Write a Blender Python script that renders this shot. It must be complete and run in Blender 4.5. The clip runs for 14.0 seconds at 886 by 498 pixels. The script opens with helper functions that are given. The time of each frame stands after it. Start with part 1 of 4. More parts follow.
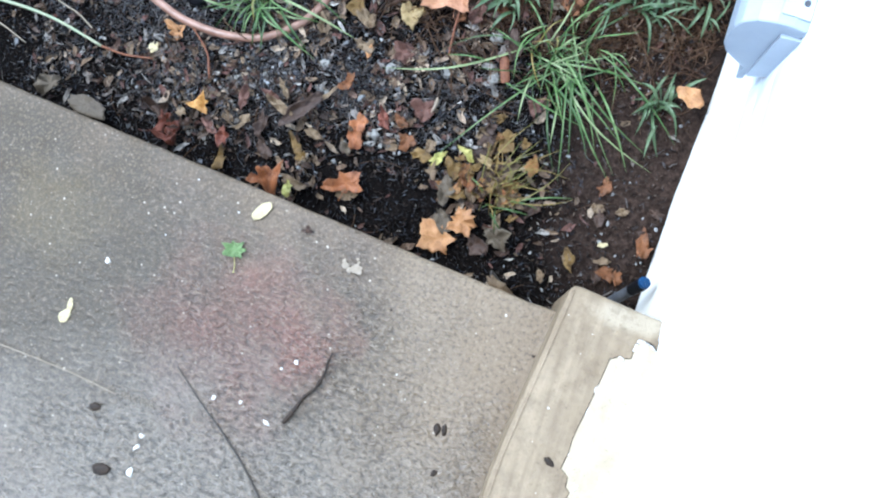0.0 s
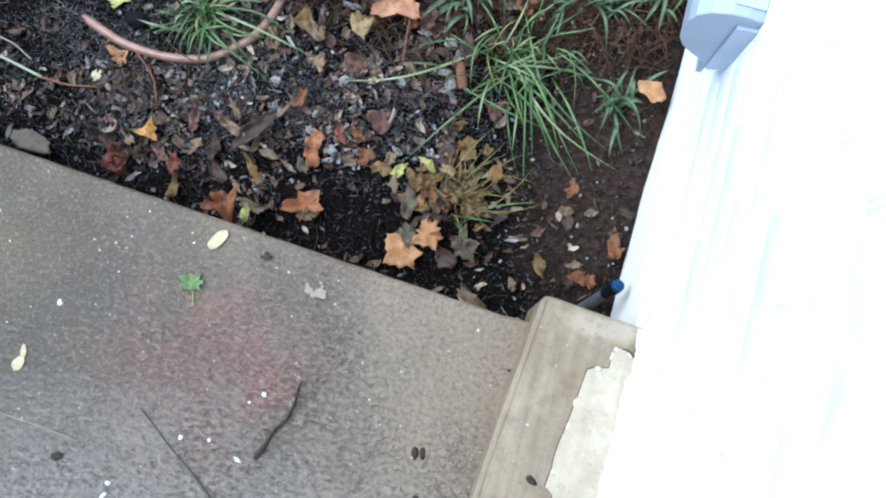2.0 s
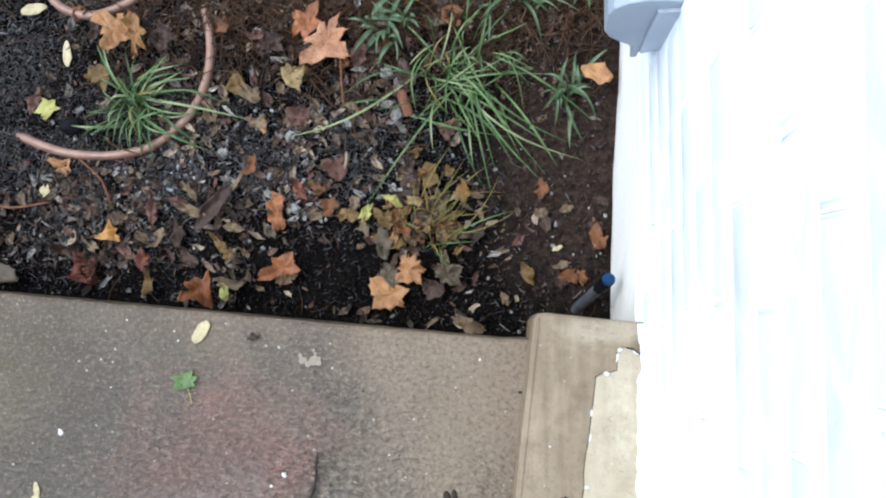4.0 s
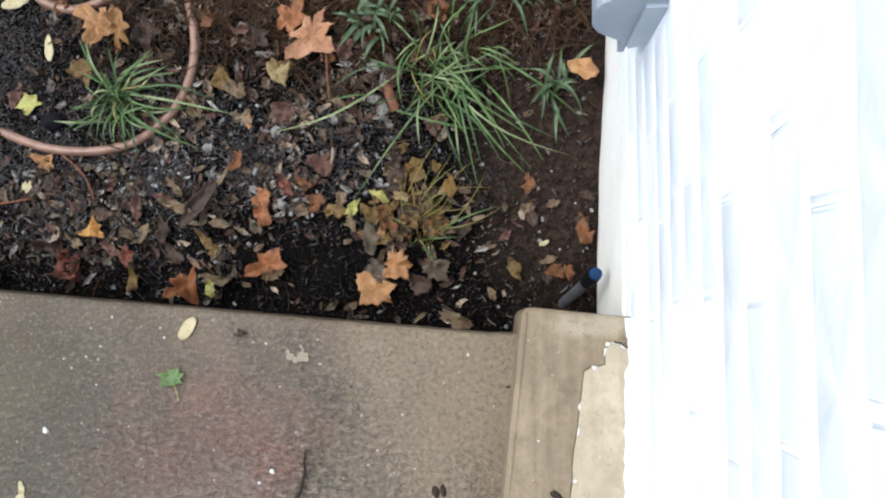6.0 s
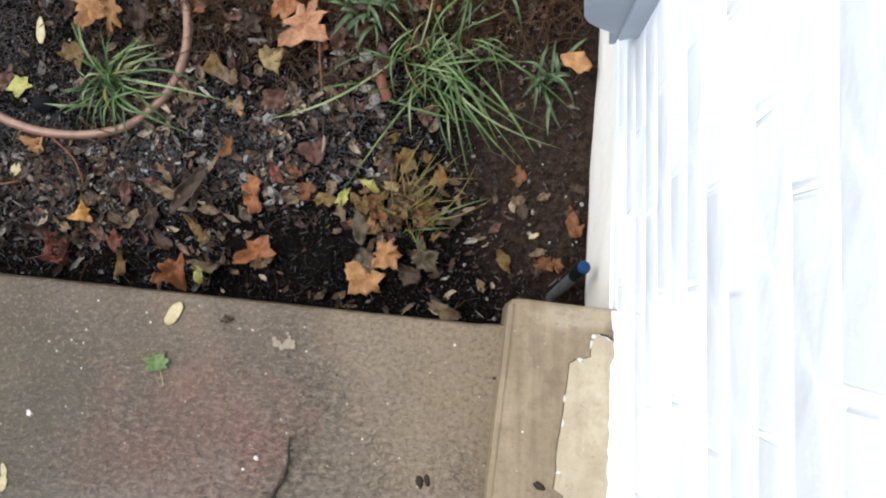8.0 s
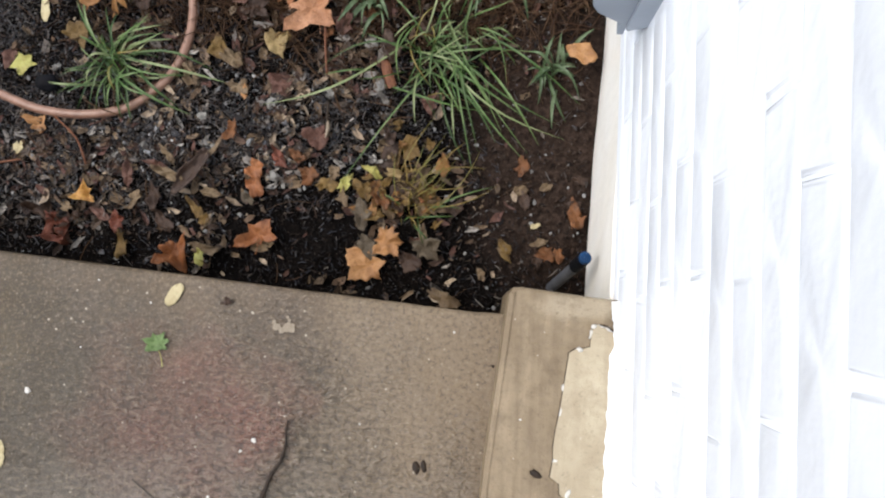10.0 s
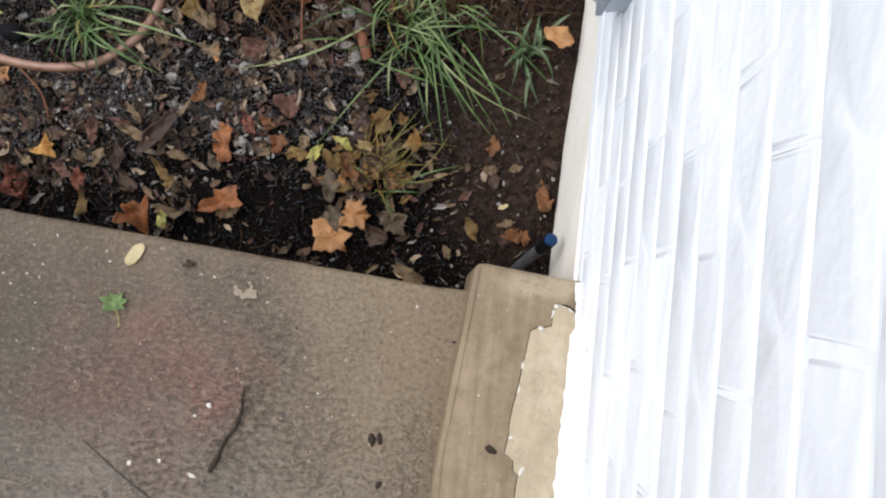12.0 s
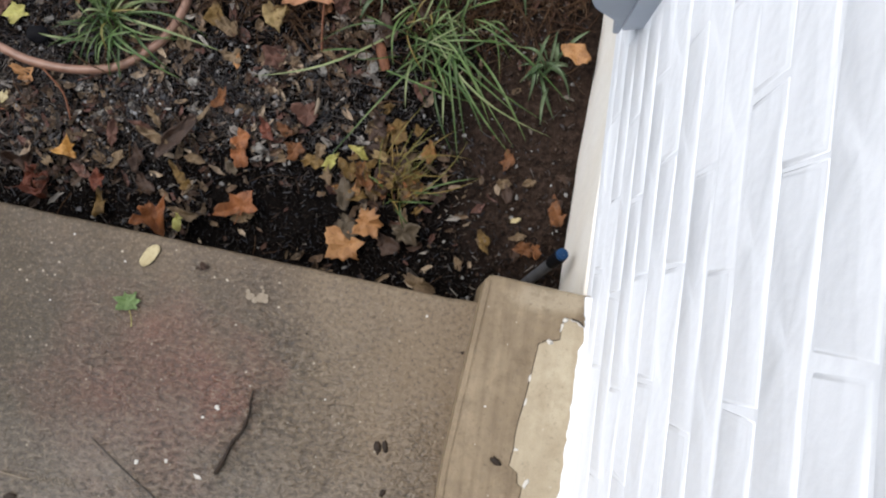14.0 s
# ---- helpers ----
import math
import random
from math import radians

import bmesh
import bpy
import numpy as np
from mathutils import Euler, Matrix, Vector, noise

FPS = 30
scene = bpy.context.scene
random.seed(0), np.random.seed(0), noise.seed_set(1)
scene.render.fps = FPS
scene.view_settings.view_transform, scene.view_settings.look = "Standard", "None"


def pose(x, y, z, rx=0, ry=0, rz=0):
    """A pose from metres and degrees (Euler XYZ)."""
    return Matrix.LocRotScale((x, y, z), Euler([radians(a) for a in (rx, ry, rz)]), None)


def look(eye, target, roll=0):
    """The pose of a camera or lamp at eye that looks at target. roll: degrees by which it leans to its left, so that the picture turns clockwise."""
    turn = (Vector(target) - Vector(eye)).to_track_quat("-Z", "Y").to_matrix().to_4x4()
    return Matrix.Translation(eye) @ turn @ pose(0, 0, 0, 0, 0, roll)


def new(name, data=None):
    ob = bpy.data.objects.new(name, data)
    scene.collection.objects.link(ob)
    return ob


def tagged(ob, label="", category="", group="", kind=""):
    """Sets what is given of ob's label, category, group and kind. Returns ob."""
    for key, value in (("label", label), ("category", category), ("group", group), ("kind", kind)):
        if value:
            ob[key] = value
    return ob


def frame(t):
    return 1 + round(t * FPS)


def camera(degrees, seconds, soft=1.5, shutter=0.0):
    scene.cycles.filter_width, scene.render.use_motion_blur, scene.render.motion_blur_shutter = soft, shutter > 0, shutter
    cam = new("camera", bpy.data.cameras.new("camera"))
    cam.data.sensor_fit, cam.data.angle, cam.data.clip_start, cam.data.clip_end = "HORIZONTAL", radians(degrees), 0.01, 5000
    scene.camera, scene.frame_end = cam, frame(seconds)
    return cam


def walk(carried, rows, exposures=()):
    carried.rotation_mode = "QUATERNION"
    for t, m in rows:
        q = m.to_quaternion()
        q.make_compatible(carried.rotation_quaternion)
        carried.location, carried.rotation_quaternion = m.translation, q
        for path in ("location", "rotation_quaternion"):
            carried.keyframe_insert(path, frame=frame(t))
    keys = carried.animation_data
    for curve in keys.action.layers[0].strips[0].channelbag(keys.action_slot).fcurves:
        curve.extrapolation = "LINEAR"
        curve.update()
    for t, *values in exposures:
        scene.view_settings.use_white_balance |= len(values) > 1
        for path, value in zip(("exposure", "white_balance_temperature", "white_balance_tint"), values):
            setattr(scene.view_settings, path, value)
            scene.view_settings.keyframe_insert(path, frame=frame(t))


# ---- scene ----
cam = camera(57.0, 14.0, soft=2.1)
PATH = [
    (0, (-0.069, -0.092, 1.25), (-0.267, 0.109, -0.73), -26.3),
    (0.5, (-0.089, -0.074, 1.234), (-0.323, 0.057, -0.748), -43.7),
    (1, (-0.08, -0.063, 1.229), (-0.284, 0.103, -0.753), -34.1),
    (1.5, (-0.074, -0.059, 1.223), (-0.253, 0.127, -0.761), -27.2),
    (2, (-0.058, -0.057, 1.21), (-0.209, 0.155, -0.773), -21.3),
    (2.5, (-0.045, -0.016, 1.202), (-0.241, 0.234, -0.773), -32.5),
    (3, (-0.031, 0.012, 1.193), (-0.214, 0.229, -0.787), -39.8),
    (5.5, (-0.035, 0.016, 1.188), (-0.152, 0.196, -0.8), -32.6),
    (6, (-0.037, 0.015, 1.189), (-0.154, 0.193, -0.8), -33.2),
    (6.5, (-0.033, 0.015, 1.185), (-0.154, 0.191, -0.803), -34.1),
    (7, (-0.031, 0.013, 1.187), (-0.152, 0.185, -0.802), -34.5),
    (7.5, (-0.032, 0.009, 1.187), (-0.148, 0.182, -0.802), -33.2),
    (8, (-0.03, 0.005, 1.187), (-0.131, 0.176, -0.803), -29.3),
    (8.5, (-0.03, 0.002, 1.188), (-0.123, 0.171, -0.803), -27.0),
    (9, (-0.033, -0.001, 1.186), (-0.127, 0.158, -0.805), -28.4),
    (11.3, (-0.037, -0.009, 1.19), (-0.12, 0.143, -0.802), -25.3),
    (11.5, (-0.036, -0.014, 1.188), (-0.104, 0.142, -0.805), -19.9),
    (12, (-0.038, -0.023, 1.184), (-0.043, 0.108, -0.812), 3.4),
    (12.5, (-0.037, -0.021, 1.183), (-0.024, 0.103, -0.813), 11.8),
    (13, (-0.034, -0.019, 1.181), (-0.016, 0.111, -0.815), 13.7),
    (13.5, (-0.032, -0.021, 1.182), (-0.008, 0.111, -0.814), 16.3),
    (14, (-0.038, -0.029, 1.192), (-0.074, 0.134, -0.801), -5.0),
]
walk(cam, [(t, look(eye, target, roll)) for t, eye, target, roll in PATH],
     [(0, 1.98, 5350, 5), (1.5, 1.87, 5350, 5), (2.0, 1.62, 5350, 5), (3.0, 1.46, 5550, 6), (5.5, 1.28, 6200, 8), (7.5, 1.21, 6500, 9), (9.0, 1.14, 6700, 11), (11.5, 1.04, 6800, 12), (12.5, .91, 6750, 12), (14.0, .84, 6800, 12)])

# ---------------------------------------------------------------- light
world = bpy.data.worlds.new("overcast_sky")
scene.world = world
world.use_nodes = True
wn = world.node_tree
sky = wn.nodes.new("ShaderNodeTexSky")
sky.sky_type, sky.sun_disc = "NISHITA", False
sky.sun_elevation, sky.sun_rotation = radians(62), radians(-80)
grey = wn.nodes.new("ShaderNodeHueSaturation")
grey.inputs["Saturation"].default_value = 0.55
wn.links.new(sky.outputs[0], grey.inputs["Color"])
wn.links.new(grey.outputs[0], wn.nodes["Background"].inputs["Color"])
wn.nodes["Background"].inputs["Strength"].default_value = 0.15
sun_data = bpy.data.lights.new("sun", "SUN")
sun_data.energy, sun_data.angle, sun_data.color = 1.2, radians(40), (1.0, 0.96, 0.9)
sun = new("sun", sun_data)
sun.matrix_world = look((-2.2, .4, 4.2), (0, 0, 0))


# ---------------------------------------------------------------- mesh helpers
def mesh_of(name, bm, mats, smooth=False):
    me = bpy.data.meshes.new(name)
    bm.to_mesh(me)
    bm.free()
    for m in (mats if isinstance(mats, (list, tuple)) else [mats]):
        me.materials.append(m)
    if smooth:
        me.polygons.foreach_set("use_smooth", [True] * len(me.polygons))
    return me


def part(name, bm, material, parent=None, label="", smooth=False):
    ob = new(name, mesh_of(name, bm, material, smooth))
    ob.parent = parent
    if label:
        ob["label"] = label
    return ob


def box(bm, x0, x1, y0, y1, z0, z1):
    vs = [bm.verts.new((x, y, z)) for z in (z0, z1) for x, y in ((x0, y0), (x1, y0), (x1, y1), (x0, y1))]
    for q in ((3, 2, 1, 0), (4, 5, 6, 7), (0, 1, 5, 4), (1, 2, 6, 5), (2, 3, 7, 6), (3, 0, 4, 7)):
        bm.faces.new([vs[i] for i in q])
    return vs


def tube(bm, path, radii, seg=8):
    """A round tube along a path, closed at the ends."""
    path = [Vector(p) for p in path]
    rings = []
    for k, p in enumerate(path):
        d = (path[min(k + 1, len(path) - 1)] - path[max(k - 1, 0)]).normalized()
        u = d.cross(Vector((0, 0, 1)))
        u = u.normalized() if u.length > .01 else Vector((1, 0, 0))
        w = d.cross(u)
        r = radii[k] if isinstance(radii, (list, tuple)) else radii
        rings.append([bm.verts.new(p + r * (math.cos(a) * u + math.sin(a) * w)) for a in (2 * math.pi * j / seg for j in range(seg))])
    for a, b in zip(rings, rings[1:]):
        for j in range(seg):
            bm.faces.new((a[j], a[(j + 1) % seg], b[(j + 1) % seg], b[j]))
    bm.faces.new(rings[0][::-1])
    bm.faces.new(rings[-1])
    bmesh.ops.recalc_face_normals(bm, faces=bm.faces)


def n3(x, y, z=0.0, f=1.0):
    return noise.noise(Vector((x * f, y * f, z * f)))


def soil_z(x, y):
    return -0.215 + 0.010 * n3(x, y, 3, 4) + 0.007 * n3(x, y, 8, 13) + 0.005 * n3(x, y, 1, 38)



# ---------------------------------------------------------------- materials
class Nodes:
    """A small helper to wire a material."""

    def __init__(self, name):
        self.m = bpy.data.materials.new(name)
        self.m.use_nodes = True
        self.t = self.m.node_tree
        self.b = self.t.nodes["Principled BSDF"]
        self.co = self.t.nodes.new("ShaderNodeTexCoord").outputs["Object"]

    def put(self, socket, value):
        if hasattr(value, "is_output"):
            self.t.links.new(value, socket)
        elif isinstance(value, (tuple, list)) and len(value) == 3 and socket.type == "RGBA":
            socket.default_value = (*value, 1)
        else:
            socket.default_value = value

    def map(self, scale=(1, 1, 1), turn=0.0):
        n = self.t.nodes.new("ShaderNodeMapping")
        self.put(n.inputs["Vector"], self.co)
        n.inputs["Scale"].default_value = scale
        n.inputs["Rotation"].default_value = (0, 0, radians(turn))
        return n.outputs[0]

    def noise(self, scale, detail=4.0, rough=0.55, vec=None, distort=0.0):
        n = self.t.nodes.new("ShaderNodeTexNoise")
        self.put(n.inputs["Vector"], self.co if vec is None else vec)
        for k, v in (("Scale", scale), ("Detail", detail), ("Roughness", rough), ("Distortion", distort)):
            n.inputs[k].default_value = v
        return n.outputs[0]

    def cells(self, scale, out="Distance", feature="F1"):
        n = self.t.nodes.new("ShaderNodeTexVoronoi")
        n.feature = feature
        self.put(n.inputs["Vector"], self.co)
        n.inputs["Scale"].default_value = scale
        return n.outputs[out]

    def ramp(self, fac, stops):
        n = self.t.nodes.new("ShaderNodeValToRGB")
        self.put(n.inputs[0], fac)
        e = n.color_ramp.elements
        while len(e) < len(stops):
            e.new(0.5)
        for k, (p, c) in enumerate(stops):
            e[k].position = p
            e[k].color = (*c, 1) if isinstance(c, (tuple, list)) else (c, c, c, 1)
        return n.outputs[0]

    def mix(self, fac, a, b, mode="MIX"):
        n = self.t.nodes.new("ShaderNodeMix")
        n.data_type, n.blend_type = "RGBA", mode
        self.put(n.inputs[0], fac)
        self.put(n.inputs[6], a)
        self.put(n.inputs[7], b)
        return n.outputs[2]

    def math(self, op, a, b=0.0):
        n = self.t.nodes.new("ShaderNodeMath")
        n.operation = op
        self.put(n.inputs[0], a)
        self.put(n.inputs[1], b)
        return n.outputs[0]

    def patch(self, cx, cy, rx, ry, wobble=0.35, scale=9.0):
        """1 inside a ragged patch round a place of the plan, 0 outside."""
        n = self.t.nodes.new("ShaderNodeMapping")
        n.vector_type = "POINT"
        self.put(n.inputs["Vector"], self.co)
        n.inputs["Scale"].default_value = (1 / rx, 1 / ry, 0)
        n.inputs["Location"].default_value = (-cx / rx, -cy / ry, 0)
        d = self.t.nodes.new("ShaderNodeVectorMath")
        d.operation = "LENGTH"
        self.put(d.inputs[0], n.outputs[0])
        r = self.math("ADD", d.outputs["Value"], self.math("MULTIPLY", self.math("SUBTRACT", self.noise(scale, 5), 0.5), wobble * 3))
        return self.ramp(r, [(0.45, 1.0), (1.0, 0.0)])

    def random(self):
        return self.t.nodes.new("ShaderNodeObjectInfo").outputs["Random"]

    def island(self):
        return self.t.nodes.new("ShaderNodeNewGeometry").outputs["Random Per Island"]

    def bump(self, height, dist, strength=1.0, under=None):
        n = self.t.nodes.new("ShaderNodeBump")
        n.inputs["Strength"].default_value, n.inputs["Distance"].default_value = strength, dist
        self.put(n.inputs["Height"], height)
        if under is not None:
            self.put(n.inputs["Normal"], under)
        return n.outputs[0]

    def done(self, colour, rough, normal=None, spec=0.5):
        self.put(self.b.inputs["Base Color"], colour)
        self.put(self.b.inputs["Roughness"], rough)
        self.b.inputs["Specular IOR Level"].default_value = spec
        if normal is not None:
            self.put(self.b.inputs["Normal"], normal)
        return self.m


def soil_material():
    n = Nodes("wet_mulch_soil")
    fine, mid = n.noise(220, 5), n.noise(38, 5)
    dark = n.ramp(fine, [(0.3, (.0012, .0009, .0008)), (0.55, (.0036, .0028, .0024)), (0.75, (.013, .009, .007))])
    mud = n.ramp(n.noise(75, 6, .7), [(0.32, (.008, .0055, .0045)), (0.5, (.028, .0185, .0140)), (0.7, (.062, .042, .033))])
    col = n.mix(n.patch(0.07, 0.32, 0.16, 0.40), dark, mud)
    nor = n.bump(mid, .012, 1.0, n.bump(fine, .004, .9))
    return n.done(col, n.ramp(mid, [(0.3, .45), (0.7, .85)]), nor, .04)


def slab_material():
    n = Nodes("wet_concrete")
    big, mid, fine, sand = n.noise(5, 5), n.noise(26, 5, .6), n.noise(150, 5, .72), n.noise(330, 3, .6)
    col = n.ramp(big, [(0.3, (.078, .052, .029)), (0.5, (.098, .068, .040)), (0.72, (.124, .089, .054))])
    col = n.mix(n.ramp(mid, [(0.36, .40), (0.6, 0.0)]), col, (.062, .045, .029))
    # a paler dry border beside the ledge, then painted reflections, reddish and dark brown
    col = n.mix(n.math("MULTIPLY", n.patch(-0.03, -0.14, 0.28, 0.6, .5, 7), .6), col, (.205, .153, .096))
    # reddish reflection on the wet top, painted as a fixed patch
    col = n.mix(n.math("MULTIPLY", n.patch(-0.46, -0.20, 0.20, 0.17, .55), .7), col, (.162, .056, .036))
    # dark reflection at the far left, put into the colour as brown
    dark_reflection = n.patch(-0.90, -0.16, 0.52, 0.36, .45, 6)
    col = n.mix(n.math("MULTIPLY", dark_reflection, .9), col, (.032, .021, .006))
    col = n.mix(n.math("MULTIPLY", n.patch(-0.80, -0.10, 0.10, 0.10, .5, 9), .30), col, (.10, .07, .02))
    # bluish sky sheen of the lower slab, painted as a paler tone
    col = n.mix(n.math("MULTIPLY", n.patch(-0.42, -0.48, 0.55, 0.28, .4, 6), .65), col, (.19, .163, .130))
    # sandy grain, pale aggregate, dark pits
    col = n.mix(n.ramp(fine, [(0.34, .65), (0.5, 0.0)]), col, (.038, .028, .018))
    col = n.mix(n.ramp(fine, [(0.52, 0.0), (0.68, .42)]), col, (.25, .195, .13))
    col = n.mix(n.ramp(sand, [(0.56, 0.0), (0.70, .25)]), col, (.30, .255, .19))
    col = n.mix(n.ramp(n.cells(95), [(0.05, .6), (0.14, 0.0)]), col, (.30, .255, .185))
    col = n.mix(n.ramp(n.cells(44), [(0.04, .9), (0.075, 0.0)]), col, (.028, .021, .015))
    col = n.mix(n.math("MULTIPLY", n.ramp(n.cells(62), [(0.07, .9), (0.14, 0.0)]), n.ramp(n.noise(33, 2), [(0.50, 0.0), (0.60, 1.0)])), col, (.42, .365, .28))
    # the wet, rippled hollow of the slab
    wet = n.math("MULTIPLY", n.patch(-0.52, -0.34, 0.56, 0.42, .45, 5), n.math("SUBTRACT", 1.0, n.math("MULTIPLY", dark_reflection, .6)))
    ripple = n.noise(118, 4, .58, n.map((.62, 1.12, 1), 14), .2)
    # relief put into the colour: ripple hollows shaded dark, crests lit pale
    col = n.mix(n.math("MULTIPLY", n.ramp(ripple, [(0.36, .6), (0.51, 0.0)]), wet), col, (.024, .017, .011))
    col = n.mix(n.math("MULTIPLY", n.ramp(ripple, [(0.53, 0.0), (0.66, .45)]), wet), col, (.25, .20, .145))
    rel = n.math("MULTIPLY", ripple, n.math("ADD", n.math("MULTIPLY", wet, .9), .1))
    nor = n.bump(rel, .016, 1.0, n.bump(fine, .0016, .9))
    rough = n.mix(wet, n.ramp(mid, [(0.3, .46), (0.7, .68)]), n.ramp(mid, [(0.3, .16), (0.7, .34)]))
    n.put(n.b.inputs["Coat Weight"], n.math("MULTIPLY", wet, .6))
    n.b.inputs["Coat Roughness"].default_value = .16
    n.put(n.b.inputs["Coat Normal"], nor)
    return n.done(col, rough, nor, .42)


def ledge_material(name, a, b, stain):
    n = Nodes(name)
    big, mid, grain = n.noise(14, 5), n.noise(70, 5), n.noise(400, 3)
    col = n.ramp(big, [(0.3, a), (0.7, b)])
    col = n.mix(n.ramp(n.noise(9, 5, .6, n.map((5, .35, 1), -3)), [(0.42, 0.0), (0.68, .7)]), col, stain)
    col = n.mix(n.ramp(mid, [(0.3, .35), (0.6, 0.0)]), col, stain)
    col = n.mix(n.ramp(n.cells(42), [(0.025, .8), (0.05, 0.0)]), col, (.55, .5, .42))
    col = n.mix(n.ramp(n.cells(48), [(0.02, .7), (0.045, 0.0)]), col, (.07, .052, .035))
    # a paler worn end beside the bed
    col = n.mix(n.math("MULTIPLY", n.patch(.10, .012, .07, .022, .4, 20), .5), col, (.38, .325, .23))
    col = n.mix(n.ramp(n.noise(24, 6, .7), [(0.5, 0.0), (0.66, .6)]), col, stain)
    col = n.mix(n.ramp(n.noise(170, 4, .7), [(0.58, 0.0), (0.72, .5)]), col, tuple(c * .55 for c in stain))
    nor = n.bump(mid, .0035, .7, n.bump(grain, .0014, .8))
    return n.done(col, n.ramp(mid, [(0.3, .4), (0.7, .65)]), nor, .4)


def paint_material(name, base, dirt, amount):
    n = Nodes(name)
    mid, grain, big = n.noise(55, 5), n.noise(330, 3), n.noise(7, 4)
    col = n.mix(n.ramp(big, [(0.35, amount), (0.65, 0.0)]), base, dirt)
    col = n.mix(n.ramp(n.cells(26), [(0.02, .55), (0.05, 0.0)]), col, (.45, .44, .42))
    nor = n.bump(n.noise(15, 3), .0055, .7, n.bump(n.noise(38, 2, .4), .0016, .6, n.bump(mid, .0006, .6, n.bump(grain, .0002, .5))))
    return n.done(col, n.ramp(mid, [(0.3, .38), (0.7, .6)]), nor, .4)


def leaf_material(name, a, b, spot, rough=0.42):
    n = Nodes(name)
    col = n.ramp(n.noise(70, 6, .7), [(0.3, a), (0.7, b)])
    col = n.mix(n.ramp(n.noise(34, 6, .7), [(0.46, 0.0), (0.68, .85)]), col, spot)
    col = n.mix(n.ramp(n.noise(210, 4, .65), [(0.54, 0.0), (0.66, .7)]), col, spot)
    col = n.mix(n.math("MULTIPLY", n.random(), .3), col, spot)
    col = n.mix(1.0, col, (.80, .78, .76), "MULTIPLY")
    nor = n.bump(n.noise(55, 5, .6), .006, .8, n.bump(n.noise(190, 4), .002, .8))
    n.b.inputs["Subsurface Weight"].default_value = 0.0
    return n.done(col, rough + .08, nor, .35)


def bits_material(name, colours, rough=0.6, scale=180, spec=.15):
    n = Nodes(name)
    stops = [(k / len(colours), c) for k, c in enumerate(colours)]
    col = n.ramp(n.island(), stops)
    col = n.mix(n.ramp(n.noise(scale, 4), [(0.4, 0.0), (0.75, .5)]), col, (.03, .022, .015))
    return n.done(col, rough, n.bump(n.noise(scale * 1.6, 3), .0015, .8), spec)


def blade_material(name, a, b, tip):
    n = Nodes(name)
    col = n.mix(n.random(), a, b)
    col = n.mix(n.ramp(n.noise(26, 4), [(0.45, 0.0), (0.68, .65)]), col, tip)
    return n.done(col, .38, n.bump(n.noise(90, 2, .5, n.map((1, 1, 1))), .0006, .5), .3)


def simple_material(name, a, b, scale, rough, spec=0.5, dist=.001):
    n = Nodes(name)
    f = n.noise(scale, 5)
    return n.done(n.ramp(f, [(0.3, a), (0.7, b)]), n.ramp(n.noise(scale * .5, 4), [(0.3, rough * .8), (0.7, min(1, rough * 1.2))]), n.bump(f, dist, .6), spec)


SOIL = soil_material()
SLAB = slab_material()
LEDGE = ledge_material("brown_damp_concrete", (.185, .138, .083), (.285, .222, .142), (.112, .078, .043))
RENDER_COAT = ledge_material("cream_cement_coat", (.33, .275, .185), (.42, .365, .258), (.26, .208, .135))
PAINT = paint_material("white_wall_paint", (.845, .885, .93), (.80, .84, .885), .5)
PLINTH = paint_material("cream_foundation_paint", (.87, .85, .79), (.74, .69, .58), .45)
PLASTIC = simple_material("weathered_grey_plastic", (.30, .34, .39), (.36, .40, .45), 30, .45)
PLASTIC_DARK = simple_material("grey_plastic_cover", (.24, .275, .32), (.29, .325, .37), 30, .5)
PIPE = simple_material("dull_grey_pipe", (.040, .043, .050), (.085, .088, .095), 60, .5, .2)
BLACK = simple_material("black_rubber", (.003, .003, .004), (.006, .0065, .008), 80, .6, .06)
BLUE = simple_material("blue_plastic", (.003, .022, .070), (.005, .040, .115), 90, .4, .25)
HOSE = simple_material("dusty_pink_rubber", (.155, .080, .052), (.27, .155, .108), 38, .42, .5)
TWIG = simple_material("wet_dark_bark", (.010, .007, .005), (.036, .023, .014), 150, .6, .2, .002)
STRAW = simple_material("pale_dry_stalk", (.16, .125, .085), (.24, .195, .14), 90, .6)
STRAW_DARK = simple_material("grey_brown_stem", (.022, .017, .012), (.05, .038, .027), 120, .6)
BARK = simple_material("red_brown_bark", (.085, .032, .017), (.18, .078, .042), 110, .65, .2, .002)
STONE = simple_material("grey_stone", (.10, .098, .09), (.25, .24, .21), 70, .55, .4, .0015)
GRIT = simple_material("white_fleck", (.42, .40, .35), (.62, .60, .55), 120, .6)
AMBER = leaf_material("brownish_tan_leaf", (.26, .125, .035), (.38, .205, .075), (.12, .05, .018))
YELLOWTAN = leaf_material("yellow_orange_leaf", (.48, .25, .06), (.60, .36, .11), (.28, .12, .04))
STRAWLEAF = leaf_material("straw_leaf", (.30, .22, .09), (.40, .31, .15), (.14, .085, .03), .5)
ORANGE = leaf_material("orange_leaf", (.30, .105, .034), (.43, .185, .072), (.13, .045, .020))
TAN = leaf_material("tan_orange_leaf", (.38, .185, .065), (.58, .33, .145), (.20, .085, .032))
PEACH = leaf_material("peach_leaf", (.42, .20, .095), (.60, .33, .19), (.22, .09, .040))
RED = leaf_material("red_brown_leaf", (.13, .034, .018), (.24, .075, .040), (.045, .015, .010))
YELLOW = leaf_material("yellow_green_leaf", (.42, .42, .11), (.56, .56, .20), (.28, .23, .06))
PALE = leaf_material("pale_cream_leaf", (.52, .46, .26), (.62, .56, .36), (.40, .33, .17))
